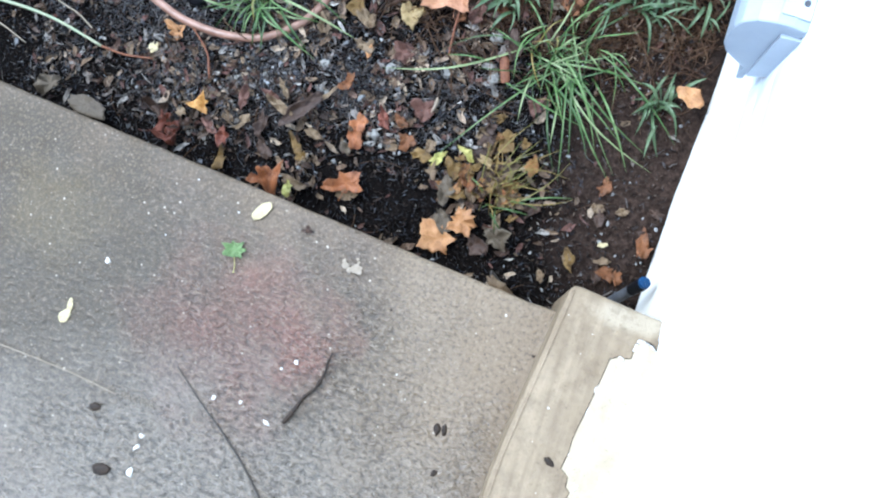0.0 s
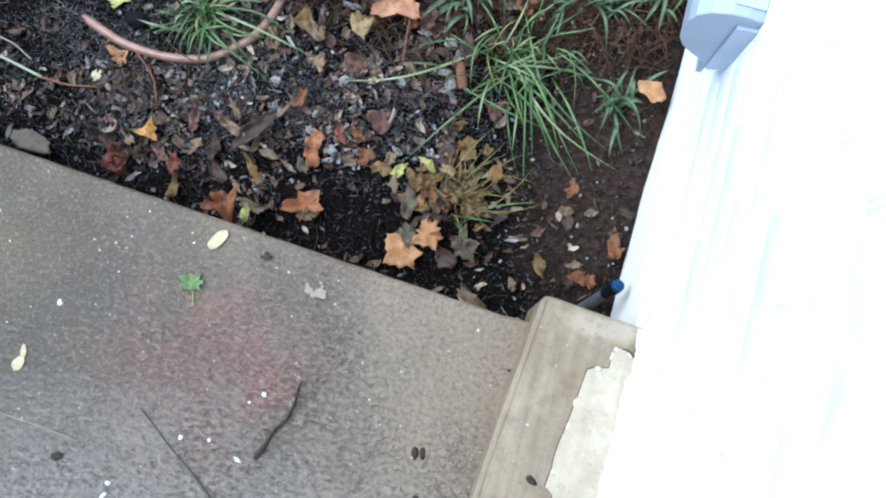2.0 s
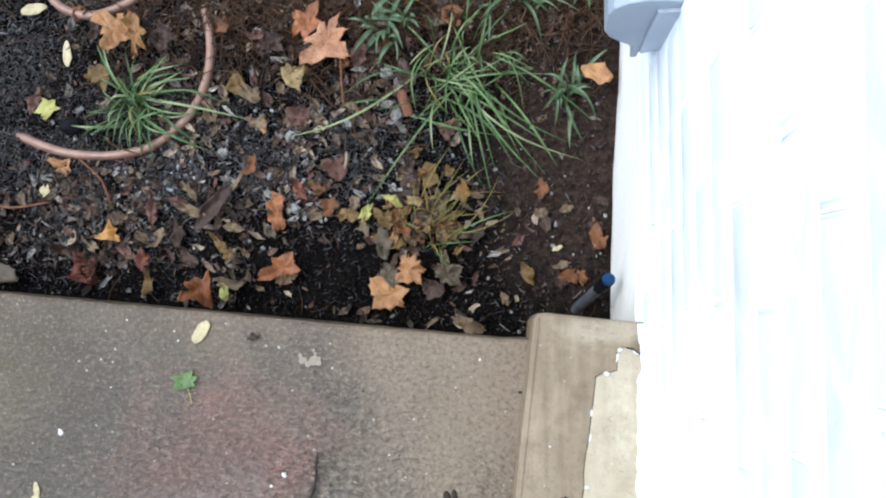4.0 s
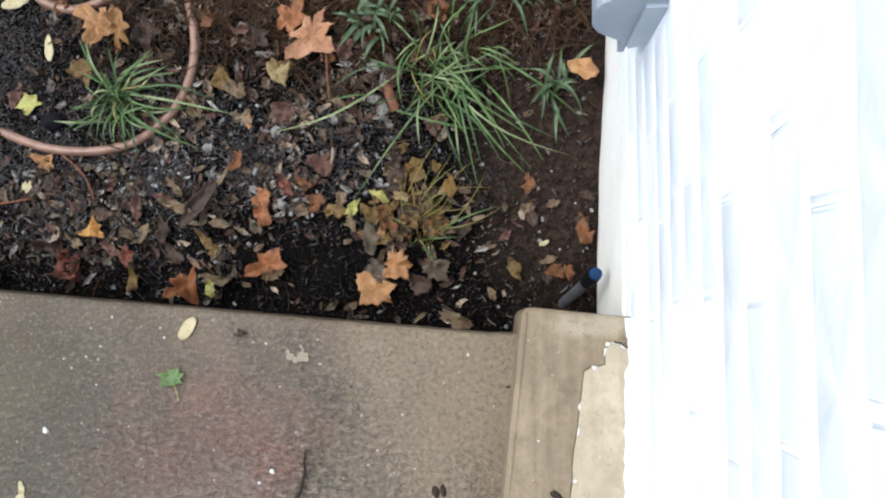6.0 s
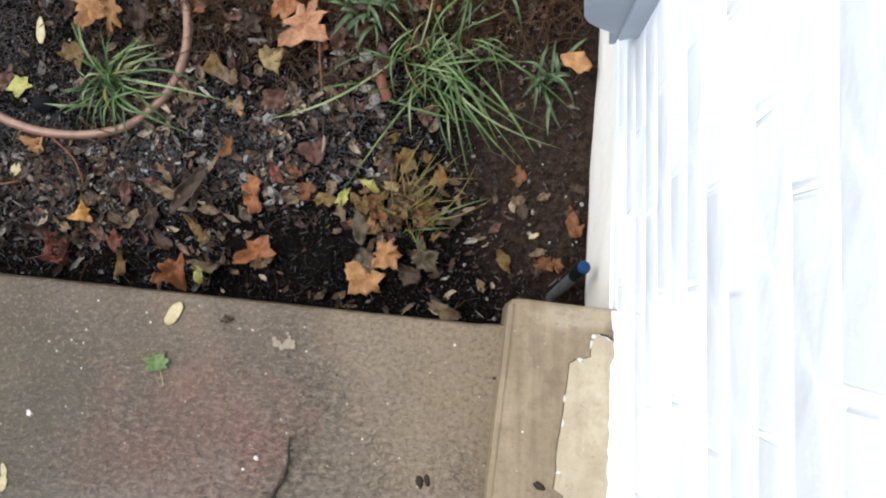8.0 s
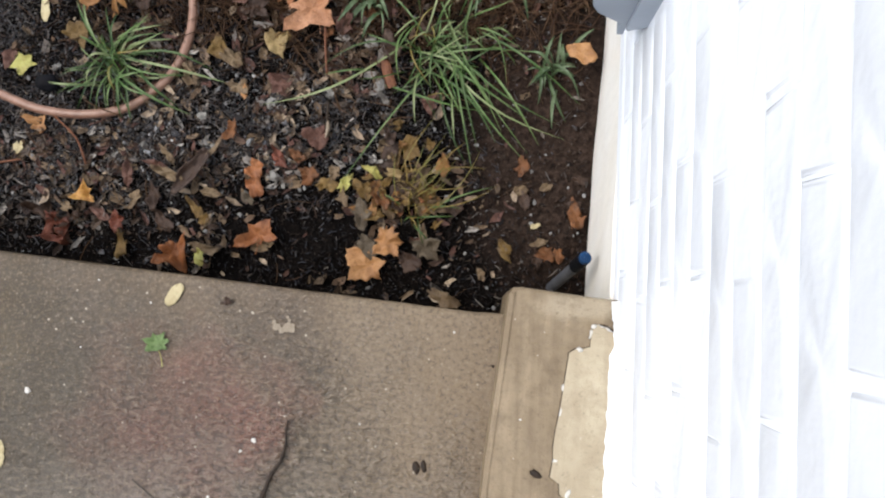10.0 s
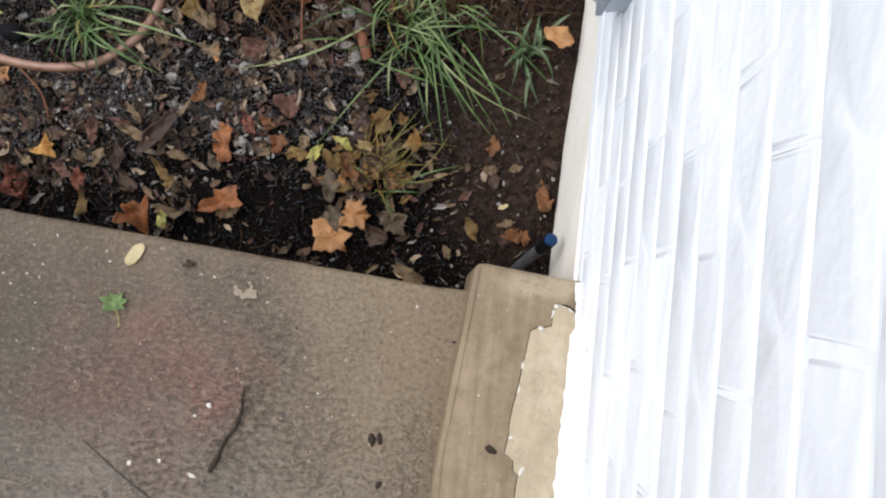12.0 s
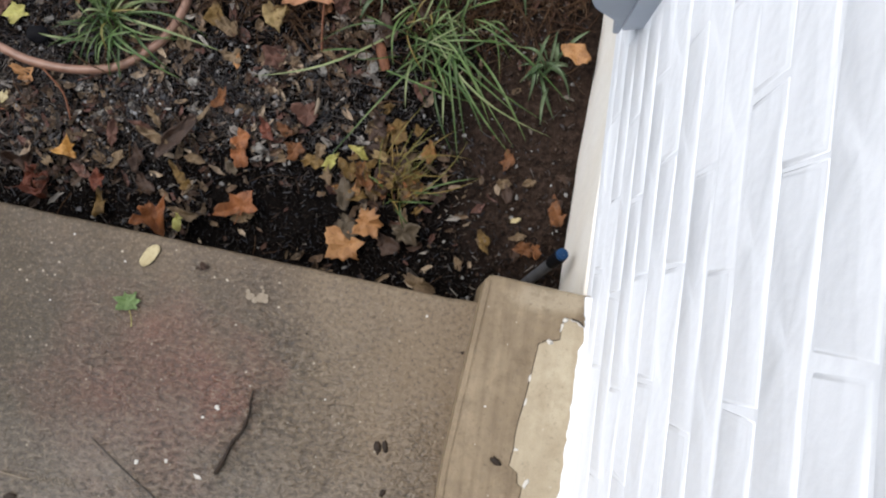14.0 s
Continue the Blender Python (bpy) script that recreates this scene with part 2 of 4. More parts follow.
GREENLEAF = leaf_material("fresh_green_leaf", (.11, .19, .055), (.20, .30, .12), (.06, .11, .03))
BROWN = leaf_material("dull_brown_leaf", (.048, .027, .018), (.095, .057, .037), (.020, .011, .008), .5)
DRAB = leaf_material("drab_tan_leaf", (.17, .12, .066), (.27, .20, .12), (.075, .045, .024), .5)
PINK = leaf_material("dull_pink_leaf", (.12, .055, .038), (.20, .10, .075), (.055, .026, .018), .5)
GREYLEAF = leaf_material("grey_tan_leaf", (.10, .08, .052), (.16, .13, .09), (.06, .044, .028), .5)
OLIVE = leaf_material("olive_yellow_leaf", (.15, .092, .024), (.26, .165, .048), (.06, .034, .012), .5)
RUST = leaf_material("rusty_dry_leaf", (.15, .055, .018), (.26, .11, .035), (.06, .026, .012), .5)
BLADE = blade_material("grass_blade", (.026, .063, .014), (.080, .142, .038), (.18, .225, .10))
BLADE_DEEP = blade_material("deep_grass_blade", (.016, .040, .009), (.045, .085, .020), (.09, .13, .05))
BLADE_GREY = blade_material("greyish_grass_blade", (.11, .155, .06), (.18, .22, .10), (.26, .28, .15))
BLADE_BLUE = blade_material("bluish_weed_leaf", (.035, .066, .026), (.07, .11, .05), (.13, .165, .095))
BLADE_PALE = blade_material("pale_blade", (.17, .21, .12), (.2, .24, .15), (.27, .25, .16))
BLADE_DRY = blade_material("yellowing_blade", (.085, .105, .024), (.18, .125, .034), (.25, .17, .06))
CHIPS = bits_material("dark_mulch", [(.0010, .0010, .0012), (.0034, .0032, .0036), (.0085, .0072, .0070), (.0050, .0055, .0068), (.018, .0125, .0100), (.0100, .0110, .0136), (.0022, .0021, .0024), (.032, .034, .041)], .6, 180, .07)
SLATE = bits_material("grey_stone_chips", [(.016, .017, .021), (.045, .048, .056), (.008, .008, .010), (.10, .105, .115), (.04, .030, .024), (.20, .21, .215), (.07, .055, .044), (.012, .012, .015)], .45, 180, .2)
MUD = bits_material("mud_crumbs", [(.012, .008, .006), (.028, .018, .013), (.007, .005, .004), (.045, .028, .020), (.02, .013, .010), (.034, .020, .014)], .6, 120, .12)
SHREDS = bits_material("grey_bark_shreds", [(.032, .029, .029), (.068, .060, .055), (.016, .016, .018), (.11, .096, .084), (.050, .052, .059), (.23, .21, .19), (.045, .028, .020), (.090, .094, .104), (.022, .021, .023)], .5, 180, .2)
LITTER = bits_material("leaf_fragments", [(.10, .062, .040), (.20, .142, .092), (.045, .028, .020), (.44, .35, .25), (.085, .042, .030), (.05, .036, .028), (.18, .128, .078), (.028, .020, .017), (.085, .060, .044), (.34, .32, .29), (.02, .015, .013), (.12, .062, .050)], .45)
FINES = bits_material("bark_crumbs", [(.005, .005, .005), (.03, .019, .014), (.085, .058, .040), (.032, .035, .042), (.19, .15, .11), (.055, .026, .018), (.009, .009, .010), (.24, .25, .26), (.045, .033, .025), (.075, .081, .094)], .5, 180, .15)
NEEDLES = bits_material("brown_needles", [(.030, .014, .008), (.072, .036, .018), (.016, .008, .005), (.125, .074, .042), (.05, .024, .013), (.09, .05, .026)], .55)
PEBBLES = bits_material("pale_pebbles", [(.14, .14, .14), (.34, .34, .33), (.06, .062, .065), (.24, .24, .235)], .5)


# ---------------------------------------------------------------- setting
def edge_y(x):
    """The front edge of the walk."""
    return max(-.0015, -.081 * x - .0046) + .0012 * n3(x, 0, 5, 30)


def build_ground():
    xs = [-90, -45, -20, -9, -4.5, -2.4, -1.7] + [-1.35 + .0075 * k for k in range(202)] + [.3, .8, 2, 5, 12, 30, 90]
    ys = [-90, -45, -20, -9, -4, -2, -.8, -.2] + [-.04 + .0075 * k for k in range(130)] + [1.0, 1.2, 1.7, 2.6, 4.5, 9, 20, 45, 90]
    verts = [(x, y, soil_z(x, y)) for y in ys for x in xs]
    w = len(xs)
    faces = [(j * w + i, j * w + i + 1, j * w + w + i + 1, j * w + w + i) for j in range(len(ys) - 1) for i in range(w - 1)]
    me = bpy.data.meshes.new("ground")
    me.from_pydata(verts, [], faces)
    me.materials.append(SOIL)
    me.polygons.foreach_set("use_smooth", [True] * len(me.polygons))
    return tagged(new("ground", me), "dark wet mulch and muddy soil of a garden bed", "ground", kind="structure")


def slab_mesh(name, outline, z0, z1, mat, soft, parent=None):
    """A slab over an outline (counter-clockwise), its upper edges rounded in two steps."""
    bm = bmesh.new()
    n = len(outline)

    def inward(k, d):
        a, b, c = (Vector(outline[j % n]) for j in (k - 1, k, k + 1))
        t1, t2 = (b - a).normalized(), (c - b).normalized()
        m = Vector((-(t1.y + t2.y), t1.x + t2.x)).normalized()
        return b + m * d
    rings = []
    for d, z in ((0, z0), (0, z1 - soft), (soft * .3, z1 - soft * .3), (soft, z1)):
        rings.append([bm.verts.new((*inward(k, d), z)) for k in range(n)])
    for lo, hi in zip(rings, rings[1:]):
        for k in range(n):
            bm.faces.new((lo[k], lo[(k + 1) % n], hi[(k + 1) % n], hi[k]))
    bm.faces.new(rings[-1])
    bm.faces.new(rings[0][::-1])
    return part(name, bm, mat, parent)


build_ground()

front = [(-.001 - .02 * k, edge_y(-.02 * k)) for k in range(0, 76)] + [(-2.5, .2), (-4.0, .32)]
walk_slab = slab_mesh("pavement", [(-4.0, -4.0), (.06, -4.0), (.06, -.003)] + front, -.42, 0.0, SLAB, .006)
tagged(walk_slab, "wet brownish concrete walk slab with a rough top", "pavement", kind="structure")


def ledge_x(y):
    return .004 + .105 * (y - .033) if y > -.22 else -.0226 + .03 * (y + .22)


side = [(ledge_x(y) + .001 * n3(0, y, 2, 25), y) for y in [.026 - .02 * k for k in range(0, 30)] + [-1.0, -4.0]]
ledge = slab_mesh("ledge", side + [(.16, -4.0), (.16, .022), (.10, .027), (.06, .031), (.02, .035), (.009, .034)], -.42, .095, LEDGE, .005)
tagged(ledge, "raised brown concrete ledge along the foot of the wall", "ledge", kind="structure")

bm = bmesh.new()
lip_path = [(ledge_x(y) + .0075 + .0006 * n3(3, y, 2, 30), y, .0945) for y in [.028 - .02 * k for k in range(0, 40)]]
tube(bm, lip_path, .0021, 8)
part("lip", bm, LEDGE, ledge, "", True)

def smooth_flat(points, steps):
    """Points set evenly along straight stretches."""
    out = []
    for (xa, ya), (xb, yb) in zip(points, points[1:]):
        out += [(xa + (xb - xa) * k / steps, ya + (yb - ya) * k / steps) for k in range(steps)]
    return out + [points[-1]]


# the pale cement coat that has broken away along a ragged line
ragged = [(.150, -.013), (.132, -.015), (.121, -.010), (.116, -.014), (.1135, -.024), (.113, -.040), (.1005, -.0435), (.097, -.0425), (.0855, -.049), (.084, -.062), (.0815, -.083), (.078, -.11), (.0755, -.13),
          (.0715, -.15), (.0690, -.172), (.0695, -.19), (.066, -.212), (.078, -.22), (.0795, -.234), (.086, -.238), (.084, -.27), (.0715, -.30), (.068, -.40), (.070, -1.2), (.150, -1.2)]
coat = slab_mesh("cement_coat", ragged, .09, .0978, RENDER_COAT, .0012)
bm = bmesh.new()
tube(bm, [(x - .0004 + .0006 * n3(x, y, 4, 300), y + .0004, .0952) for x, y in smooth_flat(ragged[2:21], 4)], .0006, 6)
part("crack", bm, TWIG, coat, "thin dark crack along the broken edge")
tagged(coat, "thin cream cement coat broken off along a ragged edge", "cement coat", kind="structure")


# ---------------------------------------------------------------- wall
FACE, COURSE, LENGTH = .147, .0613, .206
wall_body = bmesh.new()
box(wall_body, FACE + .0011, .36, -4.0, 7.0, .047, 2.75)
wall = part("wall_east", wall_body, PAINT)
tagged(wall, "white painted brick house wall with thick filled joints", "wall", kind="structure")

bm = bmesh.new()
pts = [(-4.0, .1435), (.03, .1435), (.15, .1455), (.3, .152), (.5, .164), (.8, .168), (7.0, .168)]
rows = []
for y, x in pts:
    rows.append([bm.verts.new((x, y, -.42)), bm.verts.new((x, y, .052)), bm.verts.new((x + .004, y, .0575)), bm.verts.new((.36, y, .0575)), bm.verts.new((.36, y, -.42))])
for a, b in zip(rows, rows[1:]):
    for k in range(5):
        bm.faces.new((a[k], a[(k + 1) % 5], b[(k + 1) % 5], b[k]))
bm.faces.new(rows[0][::-1])
bm.faces.new(rows[-1])
bmesh.ops.recalc_face_normals(bm, faces=bm.faces)
tagged(part("foundation", bm, PLINTH), "cream painted foundation strip stained by soil", "foundation", kind="structure")

# ragged ridge of old paint and mortar where the wall meets the ledge
bm = bmesh.new()
prev = None
for k in range(660):
    y = .021 - .002 * k
    reach = .006 + .006 * min(1, max(0, (.02 - y) / .2)) + .0045 * n3(0, y, 9, 19) + .0032 * n3(0, y, 3, 67) + .0012 * n3(0, y, 5, 210)
    top = .012 + .005 * n3(0, y, 6, 60)
    cur = [bm.verts.new((FACE + .006, y, .094)), bm.verts.new((FACE - reach, y, .094)), bm.verts.new((FACE - reach + .0012, y, .1005 + .001 * n3(1, y, 0, 90))), bm.verts.new((FACE + .001, y, .0985 + top)), bm.verts.new((FACE + .006, y, .102 + top))]
    if prev:
        for j in range(4):
            bm.faces.new((prev[j], prev[j + 1], cur[j + 1], cur[j]))
    prev = cur
bmesh.ops.recalc_face_normals(bm, faces=bm.faces)
tagged(part("paint_ridge", bm, PAINT, None, "", True), "ragged ridge of white paint along the ledge", "paint ridge", kind="structure")


# ---------------------------------------------------------------- utility box, pipe, hose
def prism(bm, outline, y0, y1, soft=.003):
    """A solid with a side outline in x and z, from y0 to y1, its end edges rounded."""
    n = len(outline)
    cx, cz = sum(p[0] for p in outline) / n, sum(p[1] for p in outline) / n
    rings = []
    for y, d in ((y0, soft), (y0 + soft * .3, soft * .3), (y0 + soft, 0), (y1 - soft, 0), (y1 - soft * .3, soft * .3), (y1, soft)):
        row = []
        for x, z in outline:
            v = Vector((cx - x, cz - z))
            v = v.normalized() * d if v.length > 0 else v
            row.append(bm.verts.new((x + v.x, y, z + v.y)))
        rings.append(row)
    for a, b in zip(rings, rings[1:]):
        for k in range(n):
            bm.faces.new((a[k], a[(k + 1) % n], b[(k + 1) % n], b[k]))
    bm.faces.new(rings[0][::-1])
    bm.faces.new(rings[-1])
    bmesh.ops.recalc_face_normals(bm, faces=bm.faces)


def smooth_path(points, steps=8):
    """A rounded path through the points."""
    P = [Vector(p) for p in points]
    P = [2 * P[0] - P[1]] + P + [2 * P[-1] - P[-2]]
    out = []
    for a, b, c, d in zip(P, P[1:], P[2:], P[3:]):
        for k in range(steps):
            t = k / steps
            out.append(.5 * (2 * b + (c - a) * t + (2 * a - 5 * b + 4 * c - d) * t * t + (3 * b - a - 3 * c + d) * t ** 3))
    return out + [P[-2]]


def utility_box():
    root = new("utility_box")
    y0, y1 = .345, .60
    bm = bmesh.new()
    prism(bm, [(.1475, .358), (.124, .356), (.124, .233), (.126, .227), (.1475, .240)], y0 - .004, y1, .0015)
    part("base", bm, PLASTIC, root)
    bm = bmesh.new()
    prism(bm, [(.1468, .362), (.1468, .374), (.130, .378), (.112, .378), (.092, .372), (.079, .358), (.0745, .340), (.0765, .292), (.084, .274), (.097, .259), (.113, .2435), (.1165, .240), (.1172, .206), (.1188, .203), (.1235, .203), (.1252, .206), (.1258, .240), (.1262, .325), (.129, .345), (.136, .357)], y0, y1 - .004, .002)
    part("cover", bm, PLASTIC_DARK, root, "grey hinged cover with a lower tongue")
    bm = bmesh.new()
    prism(bm, [(.146, .3785), (.115, .3805), (.112, .376), (.146, .370)], y0 + .012, y1 - .012, .001)
    part("top_lip", bm, PLASTIC, root)
    for y, z in ((y0 + .03, .377), (y1 - .05, .377)):
        bm = bmesh.new()
        bmesh.ops.create_cone(bm, cap_ends=True, segments=12, radius1=.004, radius2=.0034, depth=.006, matrix=pose(.137, y, z + .001))
        part("screw", bm, PIPE, root, "dark screw head")
    return tagged(root, "weathered grey plastic utility box fixed to white bricks", "utility box")


def stand_pipe():
    root = new("stand_pipe")
    base, top = Vector((.080, .040, -.25)), Vector((.1205, .087, -.064))
    bm = bmesh.new()
    tube(bm, [base, base.lerp(top, .5), top], .0090, 20)
    part("pipe", bm, PIPE, root, smooth=False)
    d = (top - base).normalized()
    bm = bmesh.new()
    tube(bm, [top - d * .040, top - d * .039, top - d * .012, top - d * .0115, top - d * .0075, top - d * .007, top + d * .003, top + d * .0035], [.0094, .0102, .0102, .0108, .0108, .0104, .0104, .0096], 24)
    part("collar", bm, BLACK, root, "black rubber collar")
    bm = bmesh.new()
    tube(bm, [top + d * .001, top + d * .0085, top + d * .0105, top + d * .0107, top + d * .0085], [.0098, .0098, .0084, .0062, .0058], 24)
    cap = part("cap", bm, BLUE, root, "bright blue plastic cap")
    bm = bmesh.new()
    tube(bm, [top + d * .0085, top + d * .0122], .0032, 12)
    part("knob", bm, BLUE, cap)
    return tagged(root, "grey upright pipe stub with a blue cap beside the wall", "pipe")


def garden_hose():
    lay = [(-1.04, .405, -.265), (-.985, .382, -.246), (-.932, .359, -.221), (-.876, .336, -.205), (-.824, .320, -.202), (-.748, .314, -.201), (-.673, .328, -.202), (-.620, .364, -.201), (-.587, .405, -.201), (-.568, .462, -.202),
           (-.566, .521, -.203), (-.580, .586, -.205), (-.606, .66, -.207), (-.60, .74, -.205), (-.52, .77, -.204), (-.47, .71, -.205), (-.52, .655, -.204), (-.60, .632, -.196), (-.645, .628, -.195), (-.69, .615, -.199), (-.741, .588, -.201), (-.795, .575, -.202),
           (-.851, .593, -.202), (-.884, .64, -.202), (-.89, .71, -.203), (-.85, .80, -.204), (-.72, .95, -.204), (-.5, 1.15, -.204)]
    bm = bmesh.new()
    tube(bm, smooth_path(lay, 10), .0080, 14)
    ob = part("garden_hose", bm, HOSE, None, "", True)
    return tagged(ob, "dusty pinkish brown garden hose coiled on mulch", "hose")


utility_box()
stand_pipe()
garden_hose()


# ---------------------------------------------------------------- leaves


def lobed_blade(lobes, sinus, curl, crumple, seed, thick=.0007):
    """A lobed leaf round its middle: lobes are (direction, reach); toothed, crumpled and curled at the rim."""
    rnd = random.Random(seed)
    lobes = sorted((a % 360, r) for a, r in lobes)
    rim = []
    for (a, r), (b, q) in zip(lobes, lobes[1:] + [(lobes[0][0] + 360, lobes[0][1])]):
        gap = b - a
        wide = min(34, gap * .40)
        for da, f in ((-.58, .68), (-.28, .84), (-.12, .90), (0, 1.04), (.13, .88), (.28, .82), (.58, .68)):
            rim.append((a + da * wide * 1.5 + rnd.uniform(-3, 3), r * f * rnd.uniform(.93, 1.05)))
        rim.append((a + gap * .5 + rnd.uniform(-5, 5), min(r, q) * sinus * rnd.uniform(.9, 1.15)))
    rim.sort()
    big = max(r for _, r in lobes)
    bm = bmesh.new()
    ph = rnd.uniform(0, 6.28)

    def height(x, y):
        u, v = x / big, y / big
        a = math.atan2(v, u)
        r = math.hypot(u, v)
        vein = min(abs(((math.degrees(a) - l + 180) % 360) - 180) for l, _ in lobes) / 40
        return big * (1.5 * curl * r ** 2.2 * (.35 + .65 * math.sin(2 * a + ph)) + crumple * (2.1 * n3(u, v, seed, 1.9) + 1.3 * n3(u, v, seed + 5, 4.2)) + .22 * r * min(1, vein))
    sheets = []
    for dz in (0, -thick):
        mid = bm.verts.new((0, 0, height(0, 0) + dz))
        rings = []
        for f in (.28, .52, .75, .9, 1.0):
            ring = []
            for a, r in rim:
                x, y = r * f * math.cos(radians(a)), r * f * math.sin(radians(a))
                ring.append(bm.verts.new((x, y, height(x, y) + dz)))
            rings.append(ring)
        sheets.append((mid, rings))
    n = len(rim)
    for k in range(n):
        j = (k + 1) % n
        for side, (mid, rings) in enumerate(sheets):
            for q in [(mid, rings[0][k], rings[0][j])] + [(a[k], b[k], b[j], a[j]) for a, b in zip(rings, rings[1:])]:
                bm.faces.new(q if side == 0 else q[::-1])
        bm.faces.new((sheets[0][1][-1][j], sheets[0][1][-1][k], sheets[1][1][-1][k], sheets[1][1][-1][j]))
    bmesh.ops.recalc_face_normals(bm, faces=bm.faces)
    low = min(v.co.z for v in bm.verts)
    bmesh.ops.translate(bm, vec=(0, 0, -low), verts=bm.verts)
    return bm


def leaf_blade(outline, size, curl, fold, seed, thick=.0007, rag=.1, crumple=.06):
    """A thin leaf: an outline round its middle, two rings, curled and folded along the midrib."""
    rnd = random.Random(seed)
    cy = .3
    jig = [(x * (1 + rnd.uniform(-rag, rag)), y + rnd.uniform(-rag, rag) * .5) for x, y in outline]
    jig = [(x * (1 + 2.2 * rag * n3(math.atan2(y - cy, x), seed, 2, 1.7)), cy + (y - cy) * (1 + 2.2 * rag * n3(math.atan2(y - cy, x), seed, 2, 1.7))) for x, y in jig]
    fine = []
    for (x0, y0), (x1, y1) in zip(jig, jig[1:] + jig[:1]):
        fine += [(x0, y0), ((x0 + x1) / 2 * (1 + rnd.uniform(-rag, rag) * .5), (y0 + y1) / 2 + rnd.uniform(-rag, rag) * .25)]
    jig = fine
    tilt_x, tilt_y, ph = rnd.uniform(-.12, .12), rnd.uniform(-.12, .12), rnd.uniform(0, 6.28)
    bm = bmesh.new()

    def height(x, y):
        r = math.hypot(x, y - cy)
        a = math.atan2(y - cy, x)
        return curl * r * r * (.55 + .45 * math.sin(2 * a + ph)) + fold * abs(x) + .05 * math.sin(5 * a + ph) * r + crumple * n3(x, y, seed, 4) + tilt_x * x + tilt_y * (y - cy)
    layers = []
    for dz in (0, -thick / size):
        mid = bm.verts.new((0, 0, (height(0, cy) + dz) * size))
        rings = []
        for f in (.5, .8, 1.0):
            rings.append([bm.verts.new((x * f * size, (y - cy) * f * size, (height(x * f, cy + (y - cy) * f) + dz) * size)) for x, y in jig])
        layers.append((mid, rings))
    n = len(jig)
    for k in range(n):
        j = (k + 1) % n
        for side, (mid, rings) in enumerate(layers):
            quads = [(mid, rings[0][k], rings[0][j])] + [(a[k], b[k], b[j], a[j]) for a, b in zip(rings, rings[1:])]
            for q in quads:
                bm.faces.new(q if side == 0 else q[::-1])
        bm.faces.new((layers[0][1][2][j], layers[0][1][2][k], layers[1][1][2][k], layers[1][1][2][j]))
    bmesh.ops.recalc_face_normals(bm, faces=bm.faces)
    low = min(v.co.z for v in bm.verts)
    bmesh.ops.translate(bm, vec=(0, 0, -low), verts=bm.verts)
    return bm


def oval(aspect, point=.12):
    pts = []
    for k in range(14):
        a = 2 * math.pi * k / 14 - math.pi / 2
        pts.append((.5 * aspect * math.cos(a) * (1 - point * math.sin(a)), .3 + .5 * math.sin(a)))
    return pts


def maple_leaf(x, y, lobes, stem, mat, label, sinus=.6, curl=.2, crumple=.12, lift=.0, seed=0, tilt=(0, 0), z=None, stem_mat=None):
    root = new("maple_leaf")
    part("leaf_blade", lobed_blade(lobes, sinus, curl, crumple, seed), mat, root, "", True)
    a, l = radians(stem[0]), stem[1]
    c, d = math.cos(a), math.sin(a)
    bm = bmesh.new()
    tube(bm, smooth_path([(.3 * l * c, .3 * l * d, .004), (.65 * l * c - .06 * l * d, .65 * l * d + .06 * l * c, .005), (l * c, l * d, .002)], 4), .0007, 6)
    part("leaf_stem", bm, stem_mat or mat, root)
    root.matrix_world = pose(x, y, (soil_z(x, y) + .003 if z is None else z) + lift, tilt[0], tilt[1], 0)
    return tagged(root, label, "leaf", "fallen maple leaves")


def oval_leaf(x, y, length, aspect, turn, mat, label, z=None, curl=.3, fold=.2, seed=0, lift=.0, tilt=(0, 0), rag=.3, crumple=.35):
    ob = part("fallen_leaf", leaf_blade(oval(aspect), length, curl, fold, seed, .0007, rag, crumple), mat, None, "", True)
    ob.matrix_world = pose(x, y, (soil_z(x, y) + .004 if z is None else z) + lift, tilt[0], tilt[1], turn)
    return tagged(ob, label, "leaf", "small fallen leaves")


# place, lobes (direction, reach), stem (direction, reach)
maple_leaf(-0.230, 0.070, [(143, .047), (222, .040), (318, .034), (13, .034), (88, .026)], (150, .02), TAN, "tan orange maple leaf lying near the walk edge", .74, .25, .10, .010, 21)
maple_leaf(-0.196, 0.111, [(122, .028), (66, .028), (0, .028), (308, .034), (226, .034), (175, .022)], (70, .02), TAN, "tan orange maple leaf overlapping another leaf", .82, .40, .16, .018, 22)
maple_leaf(-0.422, 0.115, [(213, .046), (135, .024), (52, .036), (350, .036), (285, .020)], (262, .034), ORANGE, "orange maple leaf on black mulch", .78, .3, .14, .006, 23)
maple_leaf(-0.416, 0.095, [(20, .022), (330, .014), (200, .02)], (200, .01), DRAB, "pale torn underside of an orange leaf on mulch", .6, .4, .2, .002, 24)
maple_leaf(-0.349, 0.516, [(226, .064), (186, .042), (66, .050), (110, .034), (322, .058), (18, .044)], (290, .05), PEACH, "large peach maple leaf on brown needles", .52, .22, .10, .022, 25)
maple_leaf(-0.387, 0.548, [(140, .034), (65, .046), (210, .034), (270, .03), (0, .03)], (270, .02), ORANGE, "dull orange maple leaf half under another leaf", .6, .35, .16, .008, 26)
maple_leaf(-0.544, 0.067, [(52, .036), (112, .030), (228, .038), (305, .034), (170, .022)], (60, .02), ORANGE, "red orange maple leaf leaning on the concrete edge", .70, .7, .34, .0, 27, (-14, 8), -.150)
